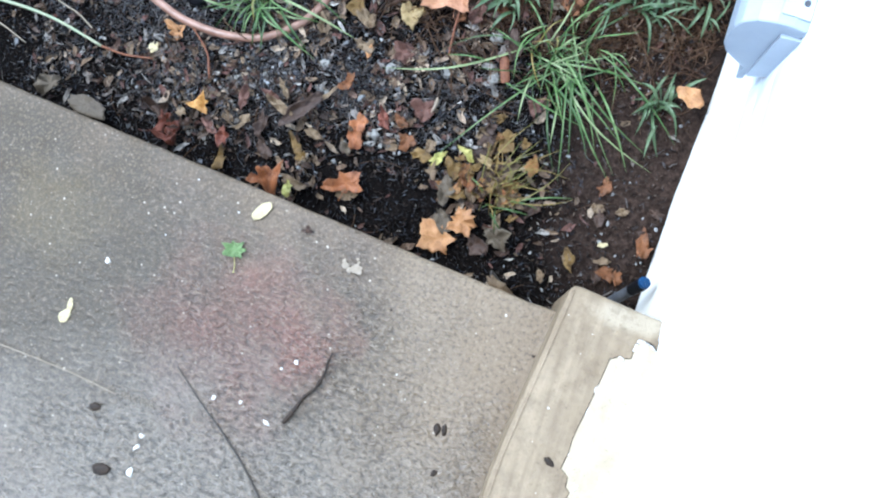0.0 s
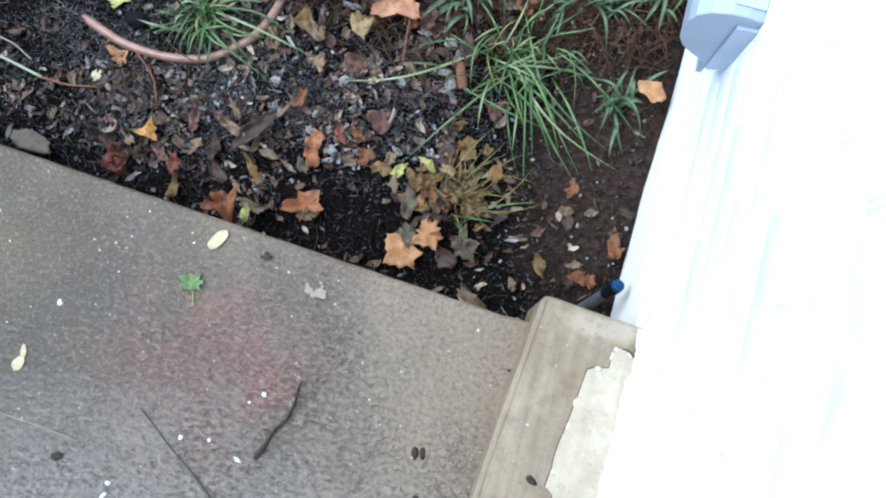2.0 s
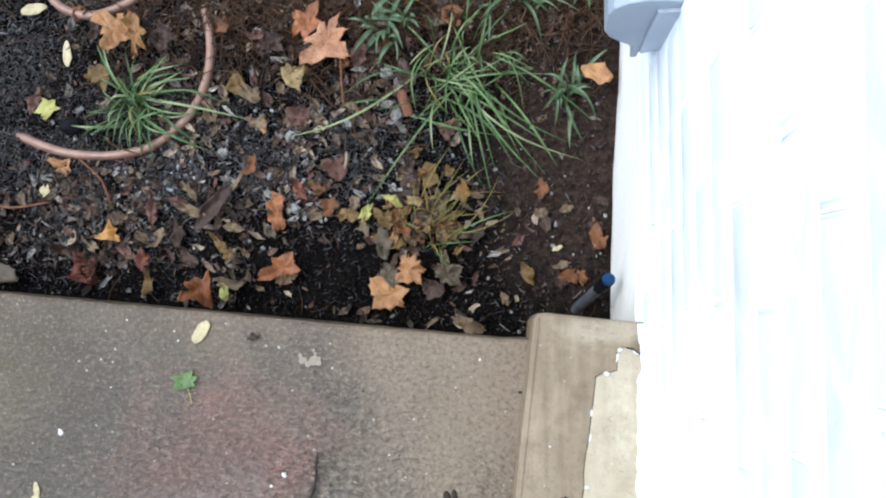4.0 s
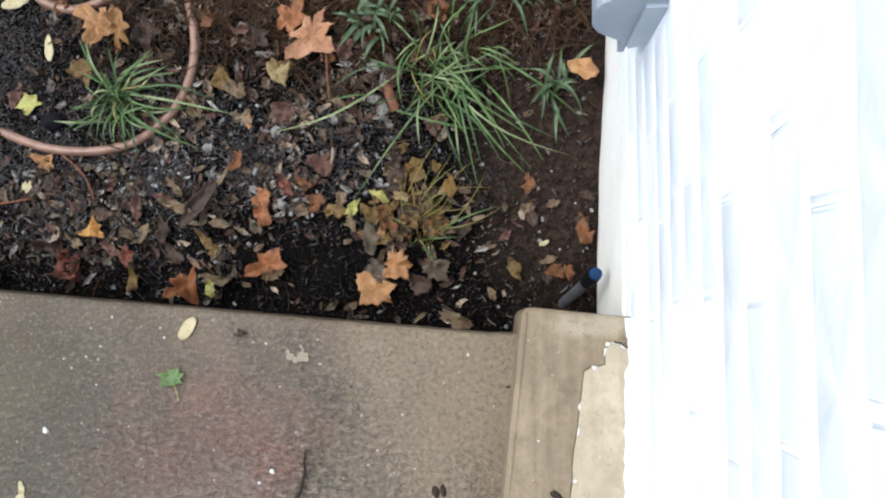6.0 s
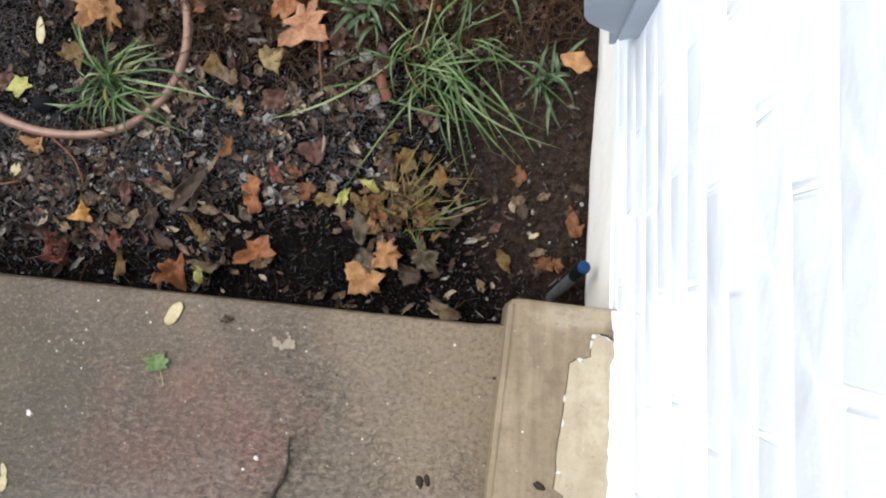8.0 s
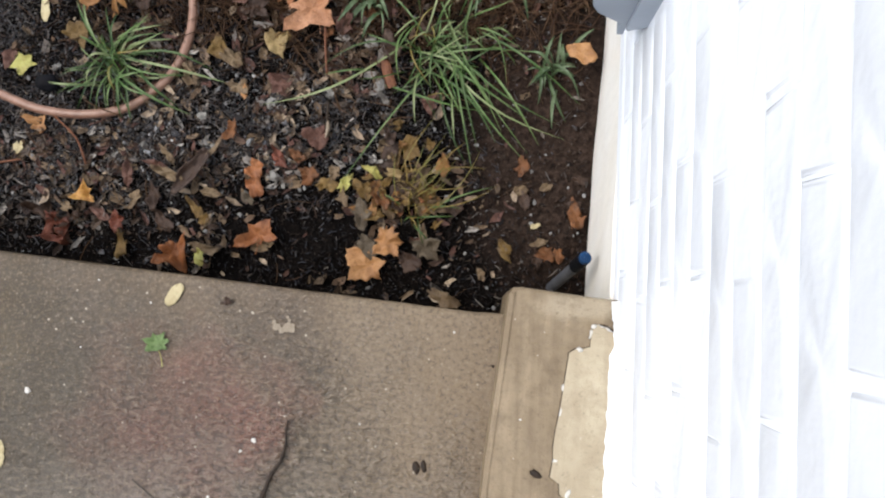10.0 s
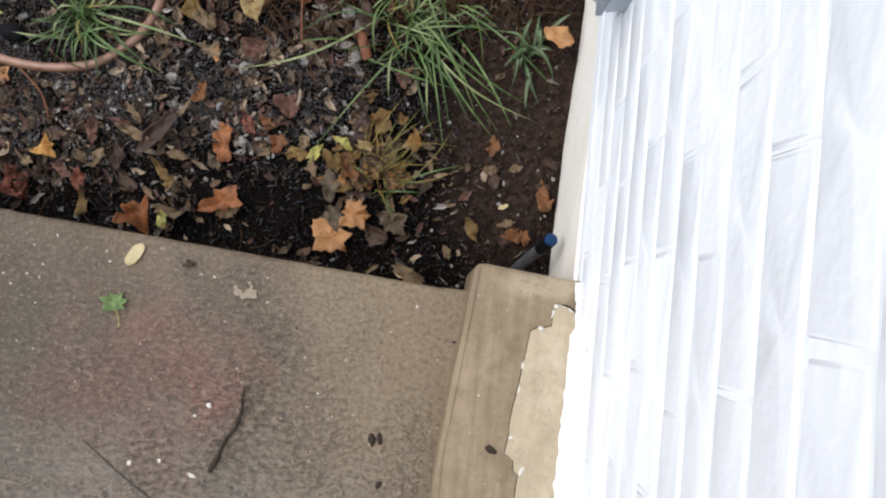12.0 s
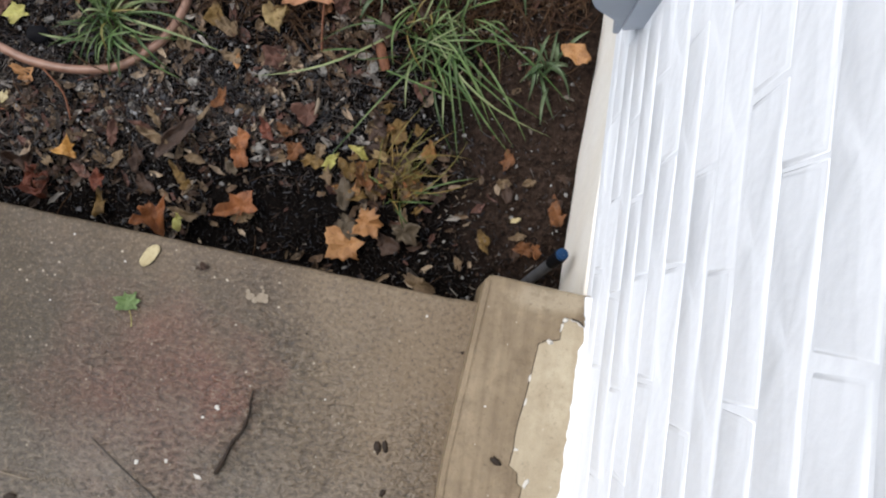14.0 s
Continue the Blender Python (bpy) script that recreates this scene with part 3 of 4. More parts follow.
for k, (x, y, lobes, mat) in enumerate([(-0.788, 0.126, [(150, .026), (250, .034), (330, .018), (60, .016)], RED), (-0.766, 0.109, [(300, .026), (200, .018), (80, .024)], RED),
                                         (-0.759, 0.131, [(20, .024), (130, .014), (250, .020)], BROWN), (-0.770, 0.093, [(180, .020), (340, .022), (90, .012)], RED), (-0.762, 0.101, [(40, .010), (160, .010), (280, .014)], PINK)]):
    maple_leaf(x, y, lobes, (lobes[0][0], .012), mat, "piece of a torn red brown maple leaf on mulch", .34, .9, .4, .002 * k, 280 + k)
maple_leaf(-0.801, 0.141, [(170, .028), (80, .018), (300, .02)], (0, .01), BROWN, "curled brown leaf beside a torn red leaf", .5, .9, .3, .0, 29)
maple_leaf(-0.738, 0.541, [(138, .062), (262, .046), (330, .034), (60, .034), (200, .026)], (60, .02), TAN, "pale tan maple leaf hanging under a hose", .66, .35, .14, .003, 30)
maple_leaf(-0.692, 0.530, [(112, .046), (304, .038), (350, .026), (255, .042), (190, .02)], (110, .02), AMBER, "crumpled brownish tan maple leaf behind a grass clump", .55, .55, .2, .008, 31)
maple_leaf(-0.866, 0.402, [(200, .026), (108, .020), (48, .024), (0, .025), (275, .024), (240, .018)], (190, .01), YELLOW, "yellow green maple leaf on mulch", .72, .3, .10, .006, 32)
maple_leaf(-0.893, 0.414, [(160, .018), (60, .022), (250, .024), (330, .016)], (60, .01), PINK, "small brown maple leaf beside a yellow one", .6, .4, .2, .0, 33)
maple_leaf(-0.829, 0.296, [(160, .028), (48, .020), (300, .024), (228, .016)], (160, .03), TAN, "small tan maple leaf in front of a hose", .5, .5, .2, .003, 34)
maple_leaf(-0.733, 0.176, [(205, .026), (84, .022), (312, .024), (20, .016)], (90, .01), YELLOWTAN, "small folded yellowish orange leaf on mulch", .6, .7, .25, .006, 35)
maple_leaf(-0.398, 0.380, [(150, .03), (40, .024), (300, .03), (220, .022)], (60, .02), PINK, "dull pink torn maple leaf on mulch", .65, .6, .25, .003, 36)
maple_leaf(-0.451, 0.512, [(190, .03), (120, .028), (40, .03), (330, .03), (250, .02)], (250, .02), BROWN, "dull brown maple leaf on brown needles", .55, .4, .2, .010, 37)
maple_leaf(-0.250, 0.560, [(190, .03), (120, .028), (20, .03), (300, .022)], (250, .02), GREYLEAF, "dull grey brown maple leaf on brown needles", .85, .4, .2, .006, 38)
maple_leaf(-0.650, 0.525, [(170, .03), (90, .03), (10, .03), (280, .03)], (250, .02), BROWN, "grey brown maple leaf beside a hose", .6, .5, .2, .002, 39)
maple_leaf(-0.132, 0.104, [(160, .026), (100, .02), (20, .03), (320, .032), (240, .022)], (100, .02), GREYLEAF, "dull grey brown maple leaf beside a small tuft", .9, .6, .3, .004, 40)

# ovals: place, length, aspect, turn, curl, lift
for k, (x, y, l, a, turn, mat, label, curl, lift) in enumerate([
        (-0.437, 0.228, .034, .85, 20, ORANGE, "crinkled orange leaf on mulch", .6, .006),
        (-0.432, 0.200, .040, .8, 10, ORANGE, "crinkled orange leaf on dark mulch", .6, .006),
        (-0.519, 0.070, .030, .62, 10, YELLOW, "pale yellow green leaflet near the walk", .2, .020),
        (-0.511, 0.086, .050, .45, 84, DRAB, "drab tan seed pod leaf on mulch", .3, .008),
        (-0.223, 0.226, .040, .42, 70, YELLOW, "yellow green leaf among dry leaves", .4, .034),
        (-0.097, 0.019, .062, .42, 58, DRAB, "tan curled leaf against the concrete edge", .35, .012),
        (-0.138, 0.358, .036, .8, 40, PINK, "small pinkish brown leaf on mulch", .5, .004),
        (0.123, 0.167, .046, .6, 5, RUST, "rusty brown leaf beside the foundation", .3, .002),
        (0.122, 0.184, .03, .7, 80, BROWN, "small brown leaf beside the foundation", .3, .001),
        (0.070, 0.218, .026, .55, -70, DRAB, "small tan leaf chip on mud", .2, .003),
        (0.024, 0.210, .026, .6, 80, DRAB, "small tan leaf on mud", .5, .005),
        (0.032, 0.198, .034, .8, 30, BROWN, "curled brown leaf on mud", .6, .001),
        (0.054, 0.150, .020, .5, -70, PALE, "tiny pale leaf chip on mud", .2, .003),
        (0.064, 0.120, .036, .4, -75, DRAB, "folded pale tan leaf on mud", .6, .006),
        (0.074, 0.102, .040, .7, 70, RUST, "rusty curled leaf on mud by the pipe", .8, .002),
        (0.094, 0.102, .030, .6, 30, RUST, "rusty folded leaf on mud by the pipe", .9, .004),
        (0.062, 0.093, .028, .7, 10, BROWN, "brown leaf on mud by the pipe", .8, .001),
        (0.004, 0.102, .034, .7, 30, OLIVE, "small olive leaf on dark soil", .7, .003),
        (-0.002, 0.109, .022, .7, 80, DRAB, "small tan leaf on dark soil", .7, .006),
        (-0.034, 0.063, .026, .5, 20, DRAB, "small tan leaf near the ledge", .6, .003),
        (0.028, 0.255, .03, .7, 0, RUST, "faded rusty leaf half in mud", .4, .0),
        (0.128, 0.232, .026, .5, 70, BROWN, "dark brown leaf by the foundation", .4, .0),
        (-0.412, 0.451, .046, .75, 30, STRAWLEAF, "yellowish tan crumpled leaf on needles", .6, .006),
        (-0.396, 0.467, .03, .6, 80, OLIVE, "olive tan crumpled leaf on needles", .6, .004),
        (-0.299, 0.395, .038, .38, 65, DRAB, "pale tan leaf sliver on mulch", .3, .004),
        (-0.861, 0.252, .028, .5, -10, PALE, "small cream leaf on mulch", .5, .006),
        (-0.510, 0.182, .030, .55, 84, DRAB, "tan pod leaf on mulch", .4, .006),
        (-0.535, 0.153, .040, .4, 40, OLIVE, "olive curled leaf on mulch", .6, .003),
        (-0.520, 0.139, .028, .6, -30, OLIVE, "small olive leaf on mulch", .5, .003),
        (-0.588, 0.214, .052, .32, 65, DRAB, "narrow tan leaf on mulch", .4, .005),
        (-0.609, 0.230, .038, .35, 78, PINK, "narrow pinkish leaf on mulch", .4, .006),
        (-0.589, 0.247, .032, .32, 40, DRAB, "pale tan leaf sliver lying on grit", .4, .006),
        (-0.658, 0.206, .042, .35, 5, PINK, "narrow pinkish tan leaf on mulch", .4, .005),
        (-0.645, 0.169, .032, .5, -25, DRAB, "small yellowish tan leaf on mulch", .5, .004),
        (-0.611, 0.176, .052, .48, 12, BROWN, "dull brown leaf on mulch", .5, .004),
        (-0.591, 0.131, .046, .6, 35, BROWN, "dull pinkish brown leaf on wet mulch", .5, .003),
        (-0.672, 0.129, .032, .6, 20, RED, "small dark red leaf on mulch", .5, .003),
        (-0.663, 0.086, .056, .34, 5, OLIVE, "grey olive leaf lying near the walk", .4, .003),
        (-0.765, 0.151, .026, .6, 60, DRAB, "small drab leaf on mulch", .5, .004),
        (-0.704, 0.141, .030, .6, 60, PINK, "small pinkish leaf on mulch", .5, .004),
        (-0.473, 0.373, .034, .7, 80, DRAB, "tan crumpled leaf by a grass tip", .7, .006),
        (-0.463, 0.362, .026, .5, 10, TAN, "small tan leaf by a grass tip", .7, .006),
        (-0.485, 0.422, .040, .6, 60, DRAB, "dull tan leaf on needles", .5, .004),
        (-0.514, 0.443, .044, .7, 20, OLIVE, "olive brown leaf on needles", .5, .004),
        (-0.560, 0.392, .040, .6, 10, DRAB, "tan leaf beside a hose", .6, .003),
        (-0.766, 0.458, .050, .8, 20, OLIVE, "olive tan leaf behind a grass clump", .5, .004),
        (-0.130, 0.557, .042, .75, 70, RUST, "rusty brown leaf among weeds", .5, .006),
        (-0.327, 0.289, .046, .85, 30, PINK, "pinkish grey crumpled leaf on mulch", .7, .002),
        (-0.360, 0.253, .030, .7, 60, RUST, "small rusty leaf on mulch", .6, .003),
        (-0.394, 0.249, .030, .6, 35, RED, "small dull red leaf on mulch", .5, .003),
        (-0.339, 0.221, .036, .8, 60, RUST, "small rusty brown leaf beside a tuft", .7, .004),
        (-0.309, 0.207, .034, .7, 100, OLIVE, "crumpled olive leaf beside a tuft", .6, .004),
        (-0.295, 0.227, .026, .8, 10, DRAB, "pale tan leaf beside a grass tip", .6, .006),
        (-0.275, 0.211, .030, .5, -40, YELLOW, "yellowish leaf beside a grass tip", .5, .006),
        (-0.280, 0.188, .034, .5, 20, DRAB, "folded tan leaf beside a grass tip", .6, .003),
        (-0.243, 0.160, .044, .6, 10, GREYLEAF, "grey tan leaf beside a small tuft", .5, .004),
        (-0.234, 0.107, .046, .5, 45, GREYLEAF, "grey tan leaf under an orange leaf", .4, .003),
        (-0.163, 0.082, .044, .7, 60, BROWN, "dark brown leaf beside an orange leaf", .4, .001),
        (-0.139, 0.126, .036, .4, 5, DRAB, "small tan leaf beside a tuft", .5, .006),
        (-0.167, 0.278, .042, .8, 20, OLIVE, "tan leaf lying at the tuft", .5, .010),
        (-0.197, 0.273, .044, .8, -20, BROWN, "brown leaf lying at the tuft", .5, .006),
        (-0.187, 0.227, .030, .5, 80, STRAWLEAF, "pale leaf at the tuft", .5, .020),
        (-0.135, 0.187, .030, .8, 40, ORANGE, "orange leaf deep in the tuft", .7, .012),
        (-0.443, 0.176, .030, .45, 45, GREYLEAF, "grey leaf on black mulch", .4, .004),
        (-0.476, 0.292, .036, .6, -20, RUST, "rusty curled leaf tip on mulch", .8, .016)]):
    oval_leaf(x, y, l, a, turn, mat, label, None, curl, .25, 60 + k, lift)

oval_leaf(.118, .441, .050, .62, 70, TAN, "tan curled leaf lying on mud beside the wall", None, .3, .25, 298, .034, rag=.16, crumple=.15)
oval_leaf(-0.905, 0.591, .048, .45, -75, PALE, "pale greenish white leaf on mulch", None, .15, .1, 296, .008, rag=.07, crumple=.06)
oval_leaf(-.834, .504, .050, .33, 10, PALE, "narrow cream leaf standing on mulch", None, .25, .2, 297, .008, rag=.07, crumple=.06)
# the heap of dry leaves round the yellowing tuft
heap = random.Random(5)
for k in range(62):
    x, y = -.172 + heap.gauss(0, .036), .208 + heap.gauss(0, .046)
    if y > .128 and x < -.085 or x > -.16 and y > .09:
        oval_leaf(x, y, heap.uniform(.016, .042), heap.uniform(.45, .85), heap.uniform(0, 360), heap.choice([BROWN, AMBER, OLIVE, OLIVE, RUST, DRAB, DRAB, BROWN, OLIVE]), "dry drab leaf heaped round a small tuft", None, heap.uniform(.4, 1.1), .5, 120 + k, heap.uniform(.0, .018), (heap.gauss(0, 16), heap.gauss(0, 16)))

# the long curled brown leaf and the flat grey leaf at the edge
oval_leaf(-.543, .226, .105, .30, -40, BROWN, "long dull brown curled leaf on mulch", None, .45, 1.05, 304, .016, (0, 18), .18, .16)
oval_leaf(-.508, .258, .050, .16, -36, DRAB, "thin tan rim of a curled leaf on mulch", None, .3, .5, 305, .018, (0, 0), .1, .1)
oval_leaf(-.930, .102, .088, .5, 84, GREYLEAF, "flat grey tan leaf beside the concrete edge", None, .08, .02, 301, .024, rag=.15, crumple=.08)
oval_leaf(-1.015, .122, .06, .5, -30, GREYLEAF, "folded tan leaf beside the concrete edge", None, .4, .5, 302, .012)

# brown leaves and scraps among the needles
for k in range(70):
    x, y = -.32 + heap.gauss(0, .22), .60 + heap.gauss(0, .10)
    if y > .46 + .1 * n3(x, y, 4, 6) and x < .12:
        oval_leaf(x, y, heap.uniform(.018, .050), heap.uniform(.4, .85), heap.uniform(0, 360), heap.choice([BROWN, BROWN, RUST, PINK, GREYLEAF, OLIVE, BROWN]), "dull brown leaf caught among needles", None, heap.uniform(.3, 1.0), .4, 1400 + k, heap.uniform(.0, .014), (heap.gauss(0, 14), heap.gauss(0, 14)))

# on the walk
oval_leaf(-.484, .004, .041, .46, -32, PALE, "pale cream oval leaf lying on wet concrete", .0005, .08, .08, 310, rag=.06, crumple=.03)
oval_leaf(-.728, -.250, .026, .62, -20, PALE, "pale cream leaflet lying on wet concrete", .0005, .1, .1, 311, rag=.06, crumple=.03)
oval_leaf(-.726, -.231, .022, .4, 10, PALE, "narrow cream leaflet lying on wet concrete", .0005, .2, .2, 312, rag=.06, crumple=.03)
maple_leaf(-.504, -.068, [(120, .016), (60, .018), (15, .02), (170, .022), (220, .020), (330, .018)], (285, .036), GREENLEAF, "small fresh green lobed leaf on wet concrete", .66, .2, .10, 0, 313, (0, 0), .0008, YELLOW)
oval_leaf(-.406, -.004, .018, .6, 100, BROWN, "tiny dark leaf scrap on concrete", .0005, .5, .4, 314)


# ---------------------------------------------------------------- grass
def blade(parent, mat, root, tip, width, rise, seed, sag=1.0):
    """One arching blade from its root to its tip, folded along the middle."""
    rnd = random.Random(seed)
    a, b = Vector(root), Vector(tip)
    d = b - a
    side = Vector((-d.y, d.x, 0)).normalized()
    n = 9
    bm = bmesh.new()
    rows = []
    bend = rnd.gauss(0, .07) * d.length
    for k in range(n + 1):
        t = k / n
        p = a.lerp(b, t ** .9) + Vector((0, 0, rise * 4 * t * (1 - t) * (1.25 - .5 * t))) + side * bend * math.sin(math.pi * t)
        w = width * .5 * (.55 + .9 * t if t < .35 else .865 * (1 - ((t - .35) / .65) ** 2.2)) + .0002
        up = Vector((0, 0, w * .45))
        rows.append([bm.verts.new(p - side * w + up), bm.verts.new(p - Vector((0, 0, .0005))), bm.verts.new(p + side * w + up)])
    for q, r in zip(rows, rows[1:]):
        for j in range(2):
            bm.faces.new((q[j], q[j + 1], r[j + 1], r[j]))
    part("blade", bm, mat, parent, "", True)


def clump(name, label, category, cx, cy, spread, tips, mat, width, rise, count, reach, seed, dry=0.0, lean=(0, 0)):
    """A tuft: the given long blades and a number of shorter ones."""
    rnd = random.Random(seed)
    shades = [BLADE, BLADE, BLADE_DEEP, BLADE_GREY, BLADE_DEEP] if mat is BLADE else [mat]
    root = new(name)
    z = soil_z(cx, cy)
    k = 0
    for tx, ty in tips:
        r = (cx + rnd.gauss(0, spread), cy + rnd.gauss(0, spread), z)
        blade(root, rnd.choice(shades), r, (tx, ty, soil_z(tx, ty) + rnd.uniform(.006, .02)), width * rnd.uniform(.7, 1.15), rise * rnd.uniform(.8, 1.1), seed * 100 + k)
        k += 1
    for _ in range(count):
        a, l = rnd.uniform(0, 6.283), reach * rnd.uniform(.25, 1.15)
        r = (cx + rnd.gauss(0, spread), cy + rnd.gauss(0, spread), z)
        tx, ty = r[0] + l * math.cos(a) + lean[0], r[1] + l * math.sin(a) + lean[1]
        if tx > .14:
            tx = .135
        blade(root, BLADE_DRY if rnd.random() < dry else rnd.choice(shades), r, (tx, ty, z + rnd.uniform(.01, .05)), width * rnd.uniform(.4, 1.0), rise * rnd.uniform(.4, 1.0), seed * 100 + k)
        k += 1
    return tagged(root, label, category, "grass tufts")


clump("grass_clump", "green arching grass clump growing from mulch", "grass", -.122, .462, .036,
      [(-.430, .345), (-.335, .405), (-.285, .207), (-.068, .250), (-.057, .235), (-.05, .275), (.035, .275), (.028, .265), (.055, .29), (.098, .304), (.085, .33), (.123, .364), (.03, .335), (-.01, .31), (-.03, .345), (-.22, .554), (-.075, .571), (-.06, .6), (.05, .45), (-.02, .29)],
      BLADE, .0042, .042, 76, .098, 11, .10, (.018, -.012))
clump("grass_clump", "small green grass clump beside a hose loop", "grass", -.700, .412, .018,
      [(-.762, .322), (-.74, .315), (-.72, .318), (-.659, .300), (-.68, .31), (-.555, .320), (-.58, .335), (-.484, .376), (-.52, .40), (-.779, .524), (-.76, .54), (-.592, .456), (-.56, .43), (-.64, .50), (-.775, .35), (-.56, .39)],
      BLADE, .0054, .030, 46, .10, 12, .1, (.01, -.01))
clump("grass_tuft", "thin yellowing grass tuft among dry leaves", "grass", -.160, .185, .020,
      [(-.105, .305), (-.070, .290), (-.125, .335), (-.045, .275), (-.015, .215), (-.095, .285), (-.19, .27), (-.06, .215), (-.14, .29), (-.10, .255), (-.035, .245)],
      BLADE_DRY, .0016, .035, 30, .062, 13, .0, (.022, .03))
clump("grass_tuft", "short green grass tuft among dry leaves", "grass", -.155, .160, .010,
      [(-.070, .172), (-.125, .115), (-.135, .108), (-.085, .160), (-.02, .215)], BLADE, .0036, .025, 4, .04, 14, .3)
clump("weed", "bluish green broad bladed weed on needles", "weed", -.245, .545, .020,
      [(-.29, .48), (-.262, .462), (-.215, .50), (-.20, .545), (-.29, .56), (-.235, .60)], BLADE_BLUE, .0095, .025, 24, .065, 15)
clump("weed", "bluish green short bladed weed beside the wall", "weed", .068, .425, .015,
      [(.122, .37), (.10, .335), (.125, .44), (.04, .40), (.09, .47), (.05, .36), (.11, .405)], BLADE_BLUE, .008, .035, 16, .07, 16)
clump("weed", "green grassy weed on brown needles", "weed", -.010, .592, .025,
      [(.035, .64), (.05, .61), (.0, .67), (-.03, .66), (-.06, .62)], BLADE_BLUE, .0075, .04, 24, .085, 17)
clump("weed", "green grassy weed near the utility box", "weed", .095, .62, .02, [(.11, .56), (.08, .57)], BLADE_BLUE, .007, .035, 14, .07, 18)

# single long blades lying on the mulch
def strand(bm, points, r0, r1, flat=.35):
    """A flattened strand that tapers along its path."""
    way = smooth_path(points, 6)
    old = set(bm.verts)
    tube(bm, way, [r0 + (r1 - r0) * k / len(way) for k in range(len(way))], 8)
    for v in set(bm.verts) - old:
        near = min(way, key=lambda p: (p - v.co).length)
        v.co.z = near.z + (v.co.z - near.z) * flat


root = new("loose_grass")
bm = bmesh.new()
strand(bm, [(-1.34, .24, -.196), (-1.24, .249, -.194), (-1.168, .250, -.192), (-1.107, .249, -.192), (-1.044, .242, -.193), (-.954, .222, -.196)], .0042, .0026)
part("blade", bm, BLADE_PALE, root, "", True)
bm = bmesh.new()
strand(bm, [(-.956, .2225, -.196), (-.906, .220, -.196), (-.852, .229, -.198)], .0026, .0016, .6)
part("dry_tip", bm, BARK, root, "dry brown tip of the blade", True)
tagged(root, "long pale grass blade drying brown at its tip on mulch", "grass")
bm = bmesh.new()
strand(bm, [(-1.30, .215, -.197), (-1.215, .212, -.194), (-1.164, .206, -.194), (-1.102, .185, -.198)], .0032, .0010)
tagged(part("loose_grass", bm, STRAW, None, "", True), "pale dry grass blade lying on mulch", "grass")
bm = bmesh.new()
tube(bm, smooth_path([(-1.15, .31, -.198), (-1.058, .279, -.196), (-1.025, .270, -.196), (-.988, .251, -.2)], 6), .0016, 6)
tagged(part("dry_stalk", bm, STRAW), "thin pale dry stalk lying on mulch", "stalk")
for pts, r, lab in (([(-.312, .350, -.193), (-.312, .32, -.190), (-.311, .29, -.191)], .0026, "short dark stick lying on mulch"), 
                    ([(-.80, .31, -.2), (-.755, .27, -.197), (-.735, .225, -.2)], .0018, "thin brown stick lying on mulch"), ([(-.325, .49, -.19), (-.322, .44, -.192), (-.318, .40, -.197)], .0022, "tan leaf stalk on mulch")):
    bm = bmesh.new()
    tube(bm, smooth_path(pts, 5), r, 7)
    tagged(part("stick", bm, TWIG if "dark" in lab else BARK, None, "", True), lab, "stick")

bm = bmesh.new()
tube(bm, smooth_path([(-.219, .427, -.197), (-.211, .404, -.195), (-.202, .381, -.197)], 3), [.007] + [.009] * 5 + [.0075], 9)
for v in bm.verts:
    v.co.z = -.197 + (v.co.z + .197) * .6
tagged(part("bark_piece", bm, BARK), "red brown bark piece lying on mulch", "bark")


def stone(x, y, r, seed, flat=.55):
    rnd = random.Random(seed)
    bm = bmesh.new()
    bmesh.ops.create_icosphere(bm, subdivisions=2, radius=r)
    sx, sy = rnd.uniform(.7, 1.1), rnd.uniform(.8, 1.3)
    for v in bm.verts:
        f = 1 + .55 * n3(v.co.x, v.co.y, v.co.z + seed, 1.3 / r)
        v.co = Vector((v.co.x * f * sx, v.co.y * f * sy, v.co.z * f * flat))
    ob = part("stone", bm, STONE)
    ob.matrix_world = pose(x, y, soil_z(x, y) + r * flat * .7, rnd.uniform(-15, 15), 0, rnd.uniform(0, 360))
    tagged(ob, "pale grey stone lying on dark mulch", "stone", "stones")


for k, (x, y, r) in enumerate([(-.228, .386, .0125), (-.314, .369, .0105), (-.405, .219, .012), (-.416, .349, .012), (-.451, .182, .0105), (-.81, .401, .008), (-.539, .32, .010), (-.53, .275, .009), (-.245, .462, .013), (-.515, .268, .007), (-.69, .243, .009), (-.64, .265, .009), (-.385, .205, .007)]):
    stone(x, y, r, 400 + k)


bm = bmesh.new()
bmesh.ops.create_icosphere(bm, subdivisions=3, radius=.017)
for v in bm.verts:
    f = 1 + .3 * n3(v.co.x, v.co.y, v.co.z, 60)
    v.co = Vector((v.co.x * f * 1.2, v.co.y * f * .9, v.co.z * f * .5))
ob = part("black_lump", bm, BLACK, None, "", True)
ob.matrix_world = pose(-0.816, 0.367, -.196)
tagged(ob, "black wet lump half sunk in mulch", "lump")
bm = bmesh.new()
tube(bm, smooth_path([(-0.311, 0.317, -.190), (-0.309, 0.303, -.187), (-0.313, 0.285, -.191)], 4), [.0012, .0022, .003, .0034, .0034, .0032, .003, .0022, .0012], 8)
tagged(part("seed_pod", bm, STRAW, None, "", True), "pale yellow seed pod at the end of a dark stick", "pod")


